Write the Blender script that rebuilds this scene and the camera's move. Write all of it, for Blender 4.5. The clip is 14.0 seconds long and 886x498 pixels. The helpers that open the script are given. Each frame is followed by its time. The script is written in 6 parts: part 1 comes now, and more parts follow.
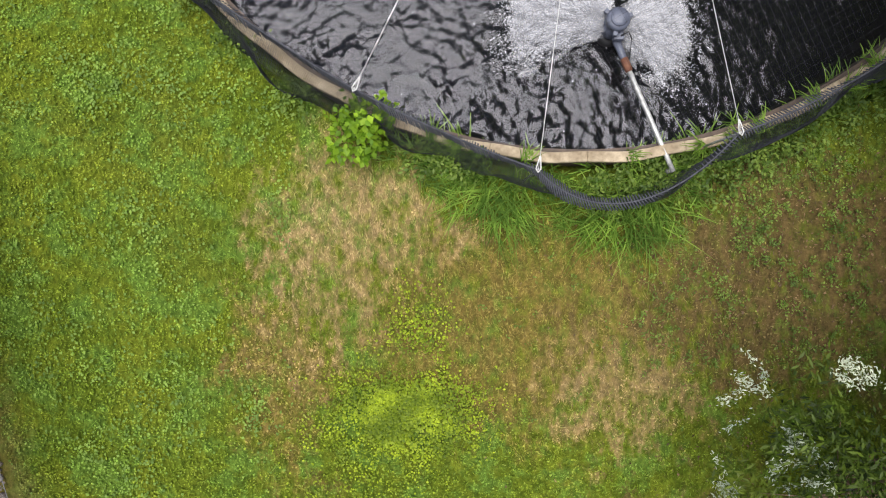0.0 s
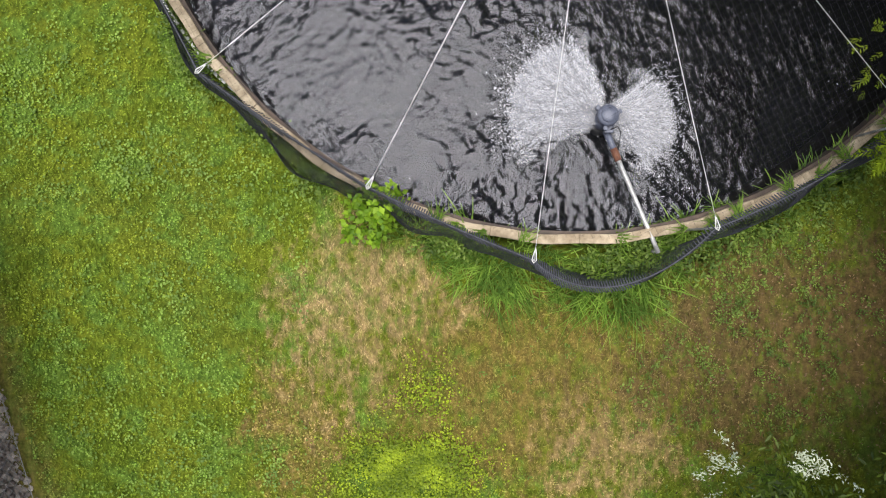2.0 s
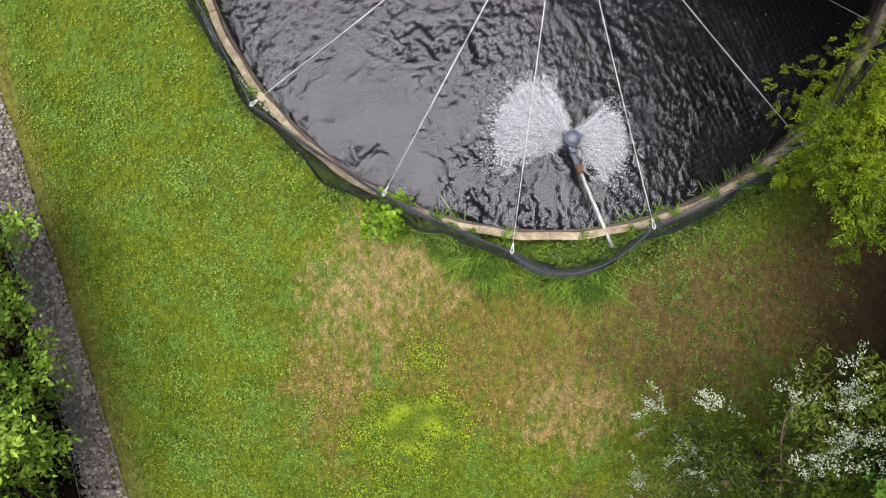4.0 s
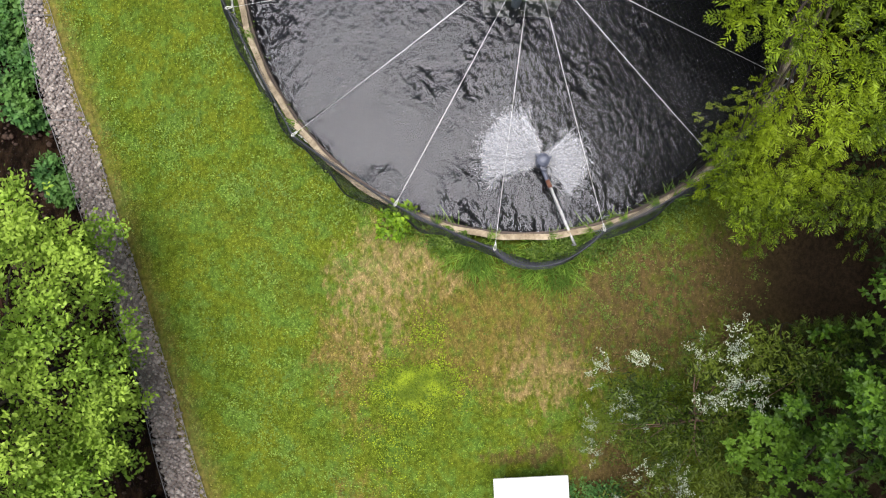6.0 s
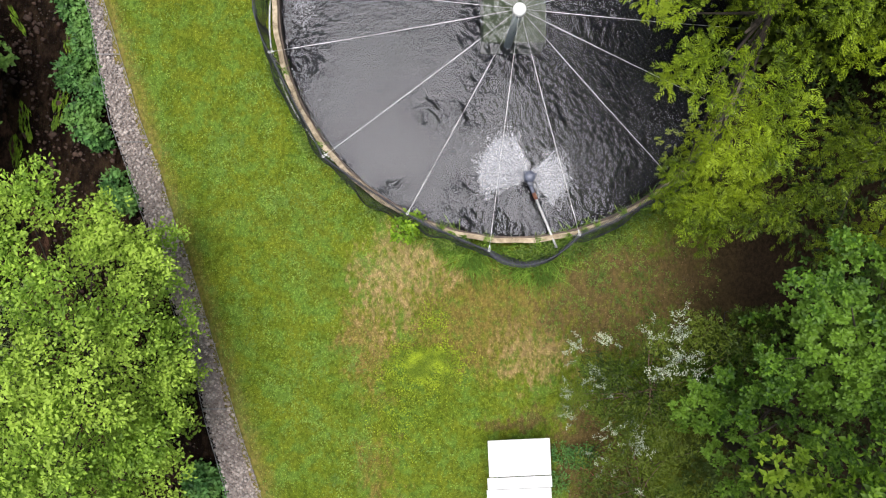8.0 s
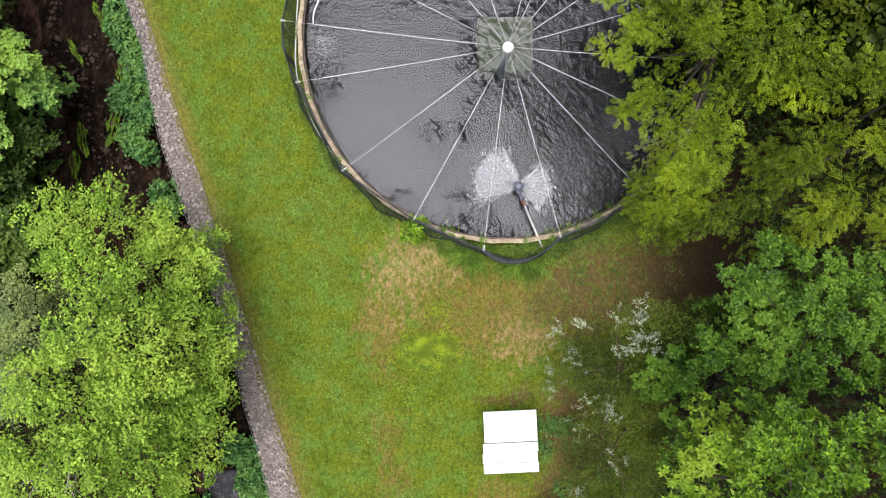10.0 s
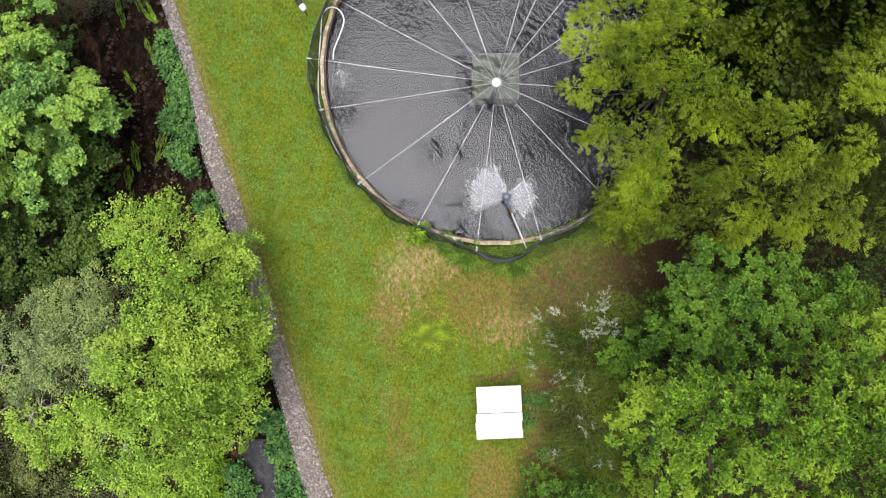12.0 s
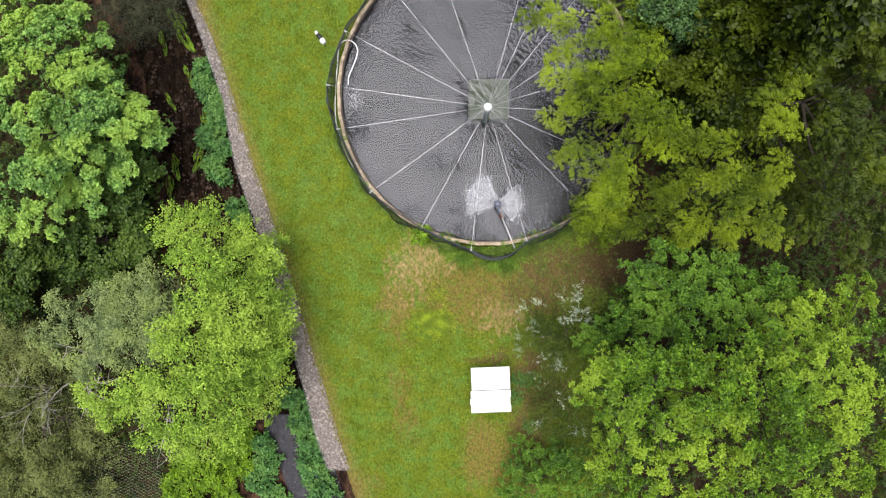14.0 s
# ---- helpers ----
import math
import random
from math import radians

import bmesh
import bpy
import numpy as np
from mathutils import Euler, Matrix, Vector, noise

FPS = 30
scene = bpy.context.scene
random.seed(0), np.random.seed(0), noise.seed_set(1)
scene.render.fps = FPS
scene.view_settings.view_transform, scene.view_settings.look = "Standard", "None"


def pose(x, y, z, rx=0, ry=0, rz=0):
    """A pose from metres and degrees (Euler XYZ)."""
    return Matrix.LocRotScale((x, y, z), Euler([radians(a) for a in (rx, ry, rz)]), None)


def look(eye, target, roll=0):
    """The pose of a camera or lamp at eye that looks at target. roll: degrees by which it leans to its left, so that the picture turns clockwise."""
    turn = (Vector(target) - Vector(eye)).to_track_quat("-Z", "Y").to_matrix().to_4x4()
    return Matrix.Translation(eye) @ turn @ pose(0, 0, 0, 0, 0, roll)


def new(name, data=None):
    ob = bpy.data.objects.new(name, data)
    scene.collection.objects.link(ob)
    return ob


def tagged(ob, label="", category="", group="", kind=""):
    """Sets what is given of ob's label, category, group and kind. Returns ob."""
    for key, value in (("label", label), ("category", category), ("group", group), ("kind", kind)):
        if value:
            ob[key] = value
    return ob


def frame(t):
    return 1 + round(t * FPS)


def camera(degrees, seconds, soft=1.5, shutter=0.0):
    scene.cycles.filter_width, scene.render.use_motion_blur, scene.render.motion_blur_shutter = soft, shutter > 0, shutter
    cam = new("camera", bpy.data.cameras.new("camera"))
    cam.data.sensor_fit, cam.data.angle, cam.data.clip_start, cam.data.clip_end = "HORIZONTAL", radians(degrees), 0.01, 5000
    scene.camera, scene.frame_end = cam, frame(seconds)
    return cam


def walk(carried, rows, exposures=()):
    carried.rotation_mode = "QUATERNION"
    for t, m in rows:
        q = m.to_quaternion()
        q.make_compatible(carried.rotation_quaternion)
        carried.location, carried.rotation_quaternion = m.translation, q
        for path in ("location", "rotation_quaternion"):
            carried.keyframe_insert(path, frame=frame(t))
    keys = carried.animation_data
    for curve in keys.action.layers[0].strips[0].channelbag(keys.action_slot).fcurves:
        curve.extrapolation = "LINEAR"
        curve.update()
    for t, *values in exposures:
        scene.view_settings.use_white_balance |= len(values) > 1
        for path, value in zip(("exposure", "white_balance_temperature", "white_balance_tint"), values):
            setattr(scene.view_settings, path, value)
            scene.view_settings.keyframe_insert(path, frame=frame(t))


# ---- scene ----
# ---------------------------------------------------------------- camera
cam = camera(70.0, 14.0, soft=1.15)
PATH = [
    (0.0, -1.715, -5.800, 7.119, -0.33, -0.14, -0.60),
    (0.5, -1.715, -5.413, 7.116, -0.17, -0.13, -0.70),
    (1.0, -1.714, -5.038, 7.132, -0.13, 0.05, -0.45),
    (1.5, -1.729, -4.942, 7.326, -0.19, 0.11, -0.40),
    (2.0, -1.733, -4.951, 7.754, -0.15, 0.08, -0.34),
    (2.5, -1.736, -4.984, 8.086, -0.02, 0.00, -0.35),
    (3.0, -1.740, -4.998, 8.501, -0.02, -0.04, -0.26),
    (3.2, -1.745, -5.007, 8.713, -0.01, -0.04, -0.20),
    (5.3, -1.755, -5.084, 11.312, -0.01, -0.48, -0.14),
    (5.5, -1.763, -5.083, 11.547, -0.01, -0.47, -0.18),
    (6.0, -1.769, -5.093, 12.153, 0.04, -0.40, -0.19),
    (6.5, -1.791, -5.086, 12.705, 0.04, -0.42, -0.15),
    (7.0, -1.815, -5.004, 13.358, -0.14, -0.53, -0.09),
    (7.5, -1.808, -5.020, 13.935, -0.13, -0.37, -0.05),
    (8.0, -1.825, -5.047, 14.524, -0.03, -0.25, -0.07),
    (8.2, -1.835, -5.068, 14.774, -0.00, -0.22, -0.23),
    (10.3, -1.775, -5.065, 17.327, -0.00, 0.10, -0.23),
    (10.5, -1.760, -5.054, 17.629, -0.01, 0.14, -0.19),
    (11.0, -1.711, -5.054, 18.405, 0.04, 0.23, -0.19),
    (11.5, -1.681, -5.071, 19.166, 0.10, 0.32, -0.18),
    (12.0, -1.659, -5.098, 19.943, 0.16, 0.39, -0.13),
    (12.5, -1.628, -5.119, 20.727, 0.18, 0.46, -0.15),
    (13.0, -1.593, -5.137, 21.511, 0.22, 0.50, -0.07),
    (13.5, -1.518, -5.145, 22.262, 0.21, 0.66, -0.06),
    (14.0, -1.443, -5.151, 23.026, 0.25, 0.85, 0.00),
]
walk(cam, [(row[0], pose(*row[1:])) for row in PATH], [(0.0, 0.70), (3.0, 0.73), (6.0, 0.77), (14.0, 0.81)])

# ---------------------------------------------------------------- light
world = bpy.data.worlds.new("world")
scene.world = world
world.use_nodes = True
wn = world.node_tree
sky = wn.nodes.new("ShaderNodeTexSky")
sky.sky_type, sky.sun_disc = "NISHITA", False
sky.sun_elevation, sky.sun_rotation = radians(85), radians(285)
sky.air_density, sky.dust_density, sky.ozone_density = 1.0, 4.0, 1.0
wn.links.new(sky.outputs[0], wn.nodes["Background"].inputs[0])
wn.nodes["Background"].inputs[1].default_value = 0.05
sun = new("sun", bpy.data.lights.new("sun", "SUN"))
sun.data.energy, sun.data.angle, sun.data.color = 3.0, radians(52), (1.0, 0.975, 0.955)
AZ, EL = radians(285), radians(85)
sun.matrix_world = look((math.sin(AZ) * math.cos(EL) * 40, math.cos(AZ) * math.cos(EL) * 40, math.sin(EL) * 40), (0, 0, 0))

# ---------------------------------------------------------------- material helpers


def node(nt, kind, **values):
    n = nt.nodes.new(kind)
    for key, v in values.items():
        n.inputs[key.replace("_", " ")].default_value = v
    return n


def base(name, rough=0.7, metal=0.0, spec=0.5):
    m = bpy.data.materials.new(name)
    m.use_nodes = True
    nt = m.node_tree
    b = nt.nodes["Principled BSDF"]
    b.inputs["Roughness"].default_value = rough
    b.inputs["Metallic"].default_value = metal
    b.inputs["Specular IOR Level"].default_value = spec
    return m, nt, b


def rgb(c):
    return (c[0], c[1], c[2], 1.0)


def mixc(nt, fac, a, b, kind="MIX"):
    """A colour mix; fac, a and b are sockets or values."""
    n = nt.nodes.new("ShaderNodeMix")
    n.data_type, n.blend_type = "RGBA", kind
    for key, v in ((0, fac), (6, a), (7, b)):
        if isinstance(v, bpy.types.NodeSocket):
            nt.links.new(v, n.inputs[key])
        else:
            n.inputs[key].default_value = v if key == 0 else rgb(v)
    return n.outputs[2]


def math_node(nt, op, a, b=0.0, clamp=False):
    n = nt.nodes.new("ShaderNodeMath")
    n.operation, n.use_clamp = op, clamp
    for key, v in ((0, a), (1, b)):
        if isinstance(v, bpy.types.NodeSocket):
            nt.links.new(v, n.inputs[key])
        else:
            n.inputs[key].default_value = v
    return n.outputs[0]


def place_of(nt):
    return nt.nodes.new("ShaderNodeNewGeometry").outputs["Position"]


def noise_of(nt, scale, detail=4.0, rough=0.55, vec=None, stretch=None, distort=0.0):
    n = node(nt, "ShaderNodeTexNoise", Scale=scale, Detail=detail, Roughness=rough, Distortion=distort)
    v = vec if vec is not None else place_of(nt)
    if stretch:
        m = nt.nodes.new("ShaderNodeMapping")
        m.inputs["Scale"].default_value = stretch
        nt.links.new(v, m.inputs["Vector"])
        v = m.outputs[0]
    nt.links.new(v, n.inputs["Vector"])
    return n.outputs["Fac"]


def ramp(nt, fac, lo, hi):
    n = nt.nodes.new("ShaderNodeMapRange")
    n.interpolation_type = "SMOOTHSTEP"
    n.inputs["From Min"].default_value, n.inputs["From Max"].default_value = lo, hi
    nt.links.new(fac, n.inputs["Value"])
    return n.outputs["Result"]


def bumped(nt, b, height, strength=0.4, distance=0.02):
    n = node(nt, "ShaderNodeBump", Strength=strength, Distance=distance)
    nt.links.new(height, n.inputs["Height"])
    nt.links.new(n.outputs[0], b.inputs["Normal"])


def plain(name, a, c, rough=0.6, scale=6.0, fine=60.0, metal=0.0, bump=0.3, spec=0.5, vary=False):
    """A surface of two tones with stains and grain."""
    m, nt, b = base(name, rough, metal, spec)
    col = mixc(nt, ramp(nt, noise_of(nt, scale), 0.35, 0.7), a, c)
    grain = noise_of(nt, fine, 3)
    col = mixc(nt, 0.35, col, mixc(nt, grain, [v * 0.6 for v in a], [min(1, v * 1.25) for v in c]))
    if vary:
        info = nt.nodes.new("ShaderNodeObjectInfo").outputs["Random"]
        hsv = node(nt, "ShaderNodeHueSaturation")
        nt.links.new(math_node(nt, "MULTIPLY_ADD", info, 0.7), hsv.inputs["Value"])
        hsv.inputs["Value"].links[0].from_node.inputs[2].default_value = 0.65
        nt.links.new(col, hsv.inputs["Color"])
        col = hsv.outputs[0]
    nt.links.new(col, b.inputs["Base Color"])
    if bump:
        bumped(nt, b, grain, bump, 0.01)
    return m


def leafy(name, dark, light, tip=None, rough=0.5, thru=0.35, patch=0.6):
    """Leaves: tone by leaf and by bough, with light passing through."""
    m, nt, b = base(name, rough, 0.0, 0.2)
    isl = nt.nodes.new("ShaderNodeNewGeometry").outputs["Random Per Island"]
    col = mixc(nt, isl, dark, light)
    # young and old shoots, a hand's width each
    shoot = ramp(nt, noise_of(nt, 3.4, 1.5), 0.3, 0.7)
    col = mixc(nt, 1.0, col, mixc(nt, shoot, [0.55, 0.6, 0.6], [1.34, 1.3, 1.18]), "MULTIPLY")
    if tip:
        big = ramp(nt, noise_of(nt, patch, 2), 0.42, 0.66)
        col = mixc(nt, math_node(nt, "MULTIPLY", big, 0.85), col, mixc(nt, isl, [v * 0.75 for v in tip], tip))
    nt.links.new(col, b.inputs["Base Color"])
    tr = nt.nodes.new("ShaderNodeBsdfTranslucent")
    nt.links.new(mixc(nt, 0.5, col, [light[0] * 1.2, light[1] * 1.2, light[2] * 0.6]), tr.inputs["Color"])
    mx = nt.nodes.new("ShaderNodeMixShader")
    mx.inputs[0].default_value = thru
    nt.links.new(b.outputs[0], mx.inputs[1])
    nt.links.new(tr.outputs[0], mx.inputs[2])
    nt.links.new(mx.outputs[0], nt.nodes["Material Output"].inputs["Surface"])
    return m


def spot(nt, warped, x, y, rx, ry, turn, lo=0.55, hi=1.15):
    """1 inside an uneven patch of the ground, 0 outside."""
    mp = nt.nodes.new("ShaderNodeMapping")
    mp.vector_type = "TEXTURE"
    mp.inputs["Location"].default_value = (x, y, 0)
    mp.inputs["Rotation"].default_value = (0, 0, radians(turn))
    mp.inputs["Scale"].default_value = (rx, ry, 1000.0)
    nt.links.new(warped, mp.inputs["Vector"])
    ln = nt.nodes.new("ShaderNodeVectorMath")
    ln.operation = "LENGTH"
    nt.links.new(mp.outputs[0], ln.inputs[0])
    return math_node(nt, "SUBTRACT", 1.0, ramp(nt, ln.outputs["Value"], lo, hi))


STRAW, DRY, SOIL = (0.43, 0.315, 0.155), (0.23, 0.178, 0.05), (0.155, 0.113, 0.046)
TURF, MOSS, CLOVER, LIME = (0.116, 0.171, 0.016), (0.166, 0.212, 0.02), (0.136, 0.235, 0.036), (0.35, 0.45, 0.024)


def lawn_colour(nt, grass):
    """Colour of the lawn at a place: turf, moss, dry and bare patches. grass: the blades, else the soil under them."""
    pos = place_of(nt)
    nz = node(nt, "ShaderNodeTexNoise", Scale=0.9, Detail=6.0, Roughness=0.7)
    nt.links.new(pos, nz.inputs["Vector"])
    off = nt.nodes.new("ShaderNodeVectorMath")
    off.operation = "MULTIPLY_ADD"
    nt.links.new(nz.outputs["Color"], off.inputs[0])
    off.inputs[1].default_value = (2.4, 2.4, 0.0)
    nt.links.new(pos, off.inputs[2])
    sub = nt.nodes.new("ShaderNodeVectorMath")
    sub.operation = "SUBTRACT"
    nt.links.new(off.outputs[0], sub.inputs[0])
    sub.inputs[1].default_value = (1.2, 1.2, 0.0)
    w = sub.outputs[0]
    fine = noise_of(nt, 4.5, 6, 0.75, stretch=(1.5, 0.8, 1.0))
    mid = noise_of(nt, 1.3, 5, 0.65)
    col = mixc(nt, ramp(nt, mid, 0.38, 0.62), TURF, MOSS)
    col = mixc(nt, math_node(nt, "MULTIPLY", ramp(nt, noise_of(nt, 0.55, 4, 0.6), 0.5, 0.7), 0.4), col, (0.165, 0.195, 0.03))
    col = mixc(nt, math_node(nt, "MULTIPLY", ramp(nt, noise_of(nt, 2.1, 6, 0.7), 0.46, 0.6), 0.9), col, CLOVER)
    col = mixc(nt, math_node(nt, "MULTIPLY", ramp(nt, noise_of(nt, 5.5, 5, 0.7), 0.57, 0.7), 0.05), col, DRY)

    def lay(col, tone, amount, *where):
        mask = spot(nt, w, *where, lo=0.25, hi=1.3)
        mixed = math_node(nt, "ADD", math_node(nt, "MULTIPLY", mask, amount), math_node(nt, "MULTIPLY", math_node(nt, "SUBTRACT", fine, 0.5), 2.3))
        fac = math_node(nt, "MULTIPLY", ramp(nt, mixed, 0.25, 1.0), ramp(nt, mask, 0.0, 0.25))
        return mixc(nt, fac, col, tone)

    # the worn middle of the lawn, from the tank to the table
    col = lay(col, DRY, 0.78, -0.6, -6.7, 3.4, 2.0, -8)
    col = lay(col, DRY, 0.8, -3.5, -7.3, 0.8, 1.6, 10)
    col = lay(col, DRY, 0.65, -3.2, -10.8, 0.7, 2.2, 10)
    col = lay(col, DRY, 0.8, -0.2, -12.6, 1.3, 1.8, 5)
    col = lay(col, DRY, 0.6, -4.6, -13.8, 1.0, 0.8, 5)
    col = lay(col, STRAW, 0.64, -2.75, -5.5, 1.6, 1.5, 20)
    col = lay(col, STRAW, 0.6, -1.5, -5.75, 0.5, 0.45, 0)
    col = lay(col, STRAW, 0.55, 0.3, -7.6, 1.2, 1.0, -20)
    col = lay(col, STRAW, 0.42, -3.3, -7.0, 0.8, 1.1, 0)
    col = lay(col, SOIL, 0.85, 2.3, -6.1, 2.4, 1.8, -15)
    col = lay(col, SOIL, 0.62, 1.2, -7.0, 1.7, 0.9, -10)
    col = lay(col, SOIL, 1.2, 5.6, -5.8, 3.6, 1.7, -5)
    col = lay(col, SOIL, 1.1, 1.7, -9.9, 1.3, 1.6, 10)
    col = lay(col, SOIL, 0.75, 0.0, -8.95, 1.0, 0.4, 4)
    col = lay(col, SOIL, 0.95, 1.3, -12.3, 0.9, 2.2, 10)
    # worn brown edge along the wall, woodland litter beyond it
    xyz = nt.nodes.new("ShaderNodeSeparateXYZ")
    nt.links.new(w, xyz.inputs[0])
    raw = nt.nodes.new("ShaderNodeSeparateXYZ")
    nt.links.new(pos, raw.inputs[0])
    slope = math_node(nt, "MULTIPLY_ADD", raw.outputs["Y"], 0.318)
    slope.node.inputs[2].default_value = 9.32
    line = math_node(nt, "ADD", raw.outputs["X"], slope)
    edge = math_node(nt, "SUBTRACT", 1.0, ramp(nt, math_node(nt, "ADD", line, math_node(nt, "MULTIPLY", fine, 1.3)), 0.3, 1.25))
    col = mixc(nt, math_node(nt, "MULTIPLY", edge, 0.8), col, (0.27, 0.195, 0.075))
    # shade of the eastern trees, painted as a dark brown that deepens with x
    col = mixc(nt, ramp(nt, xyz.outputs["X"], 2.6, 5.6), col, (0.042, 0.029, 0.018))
    col = mixc(nt, math_node(nt, "SUBTRACT", 1.0, ramp(nt, line, -1.9, -1.2)), col, (0.034, 0.026, 0.014))
    far = nt.nodes.new("ShaderNodeVectorMath")
    far.operation = "LENGTH"
    nt.links.new(pos, far.inputs[0])
    meadow = mixc(nt, ramp(nt, noise_of(nt, 0.12, 5, 0.6), 0.4, 0.6), (0.075, 0.11, 0.02), (0.12, 0.14, 0.035))
    col = mixc(nt, ramp(nt, far.outputs["Value"], 17.0, 24.0), col, meadow)
    # tufts: paler and darker handfuls all over
    tuft = ramp(nt, noise_of(nt, 13.0, 3, 0.65, stretch=(1.0, 0.7, 1.0)), 0.3, 0.7)
    col = mixc(nt, 1.0, col, mixc(nt, tuft, [0.68, 0.71, 0.71], [1.3, 1.27, 1.27]), "MULTIPLY")
    if grass:
        isl = nt.nodes.new("ShaderNodeNewGeometry").outputs["Random Per Island"]
        col = mixc(nt, 1.0, col, mixc(nt, isl, [0.5, 0.54, 0.5], [1.72, 1.7, 1.72]), "MULTIPLY")
        hot = math_node(nt, "GREATER_THAN", isl, 0.95)
        col = mixc(nt, math_node(nt, "MULTIPLY", hot, 0.18), col, (0.30, 0.34, 0.13))
    else:
        col = mixc(nt, 1.0, col, mixc(nt, noise_of(nt, 30.0, 5, 0.75), [0.2] * 3, [1.35, 1.3, 1.2]), "MULTIPLY")
    return col


def lawn(name, grass):
    m, nt, b = base(name, 0.9, 0.0, 0.08)
    col = lawn_colour(nt, grass)
    if not grass:
        # far side of the wall: damp earth and leaf mould
        pos = nt.nodes.new("ShaderNodeSeparateXYZ")
        nt.links.new(place_of(nt), pos.inputs[0])
        low = math_node(nt, "SUBTRACT", 1.0, ramp(nt, pos.outputs["Z"], -0.7, -0.12))
        mould = mixc(nt, ramp(nt, noise_of(nt, 3.4, 6, 0.75, stretch=(1.0, 0.45, 1.0)), 0.42, 0.66), (0.014, 0.009, 0.007), (0.115, 0.06, 0.038))
        col = mixc(nt, low, col, mould)
        bumped(nt, b, noise_of(nt, 30.0, 5, 0.7), 0.8, 0.04)
    nt.links.new(col, b.inputs["Base Color"])
    return m


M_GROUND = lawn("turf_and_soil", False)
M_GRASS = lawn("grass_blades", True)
M_LIME = leafy("lime_clover", (0.13, 0.20, 0.012), LIME, thru=0.25)
M_CLOVER = leafy("pale_clover", (0.12, 0.205, 0.03), (0.21, 0.325, 0.06), thru=0.2)
M_TALL = leafy("tall_grass", (0.04, 0.105, 0.012), (0.26, 0.41, 0.07), thru=0.25)
M_LITTER = leafy("dead_leaves", (0.06, 0.033, 0.018), (0.27, 0.175, 0.105), thru=0.1)
M_WEED = leafy("weed_leaf", (0.06, 0.115, 0.02), (0.21, 0.30, 0.06), thru=0.3)
M_RIM = plain("pale_concrete", (0.20, 0.15, 0.09), (0.64, 0.53, 0.38), 0.85, 5.0, 24.0, bump=0.8)
M_TANK = plain("stained_tank_wall", (0.05, 0.04, 0.035), (0.14, 0.10, 0.075), 0.7, 4.0, 30.0)
M_SLUDGE = plain("black_sludge", (0.004, 0.004, 0.003), (0.012, 0.011, 0.008), 0.9, 2.0, 20.0)
M_COVER = plain("black_bird_net", (0.012, 0.012, 0.014), (0.025, 0.025, 0.028), 0.7, 20.0, 90.0, bump=0)
M_NET = plain("dark_netting", (0.036, 0.038, 0.048), (0.08, 0.084, 0.105), 0.7, 20.0, 90.0, bump=0)
M_ROPE = plain("white_cord", (0.62, 0.62, 0.60), (0.78, 0.78, 0.76), 0.7, 15.0, 120.0, bump=0)
M_STEEL = plain("galvanised_pipe", (0.24, 0.24, 0.25), (0.74, 0.74, 0.72), 0.45, 11.0, 70.0, 0.3)
M_RUST = plain("rusted_steel", (0.12, 0.045, 0.03), (0.20, 0.09, 0.05), 0.8, 12.0, 80.0)
M_MOTOR = plain("blue_grey_motor_paint", (0.085, 0.095, 0.135), (0.15, 0.165, 0.22), 0.45, 10.0, 60.0, bump=0.15)
M_BLACK = plain("black_rubber", (0.015, 0.015, 0.016), (0.03, 0.03, 0.032), 0.6, 10.0, 60.0)
M_WHITE = plain("white_plastic", (0.74, 0.74, 0.745), (0.80, 0.80, 0.80), 0.45, 3.0, 40.0, bump=0.05)
M_PALEGREEN = plain("algae_covered_slab", (0.54, 0.58, 0.36), (0.68, 0.72, 0.50), 0.9, 4.0, 30.0)
M_MAST = plain("pale_mast_paint", (0.72, 0.82, 0.80), (0.82, 0.88, 0.86), 0.5, 6.0, 50.0)
M_STONE = plain("crushed_stone", (0.30, 0.24, 0.215), (0.55, 0.475, 0.425), 0.9, 9.0, 60.0, bump=0.6, vary=True)
M_WIRE = plain("galvanised_wire", (0.22, 0.22, 0.23), (0.36, 0.36, 0.37), 0.5, 8.0, 60.0, 0.5, bump=0)
M_BARK = plain("grey_brown_bark", (0.03, 0.023, 0.017), (0.075, 0.058, 0.043), 0.9, 5.0, 40.0, bump=0.6)
M_TWIG = plain("brown_twigs", (0.13, 0.075, 0.05), (0.24, 0.16, 0.11), 0.85, 6.0, 50.0, bump=0.3)
M_REDWOOD = plain("reddish_wood", (0.28, 0.09, 0.05), (0.42, 0.17, 0.10), 0.8, 8.0, 50.0)
M_PALEBARK = plain("pale_bark", (0.30, 0.27, 0.22), (0.48, 0.45, 0.38), 0.85, 5.0, 40.0, bump=0.4)


def stone_fill():
    m, nt, b = base("crushed_stone_fill", 0.9)
    isl = nt.nodes.new("ShaderNodeNewGeometry").outputs["Random Per Island"]
    col = mixc(nt, math_node(nt, "POWER", isl, 1.5), (0.20, 0.16, 0.142), (0.57, 0.495, 0.45))
    g = noise_of(nt, 40.0, 4)
    nt.links.new(mixc(nt, 0.5, col, mixc(nt, g, [0.4] * 3, [1.5] * 3), "MULTIPLY"), b.inputs["Base Color"])
    bumped(nt, b, g, 0.5, 0.01)
    return m


M_FILL = stone_fill()


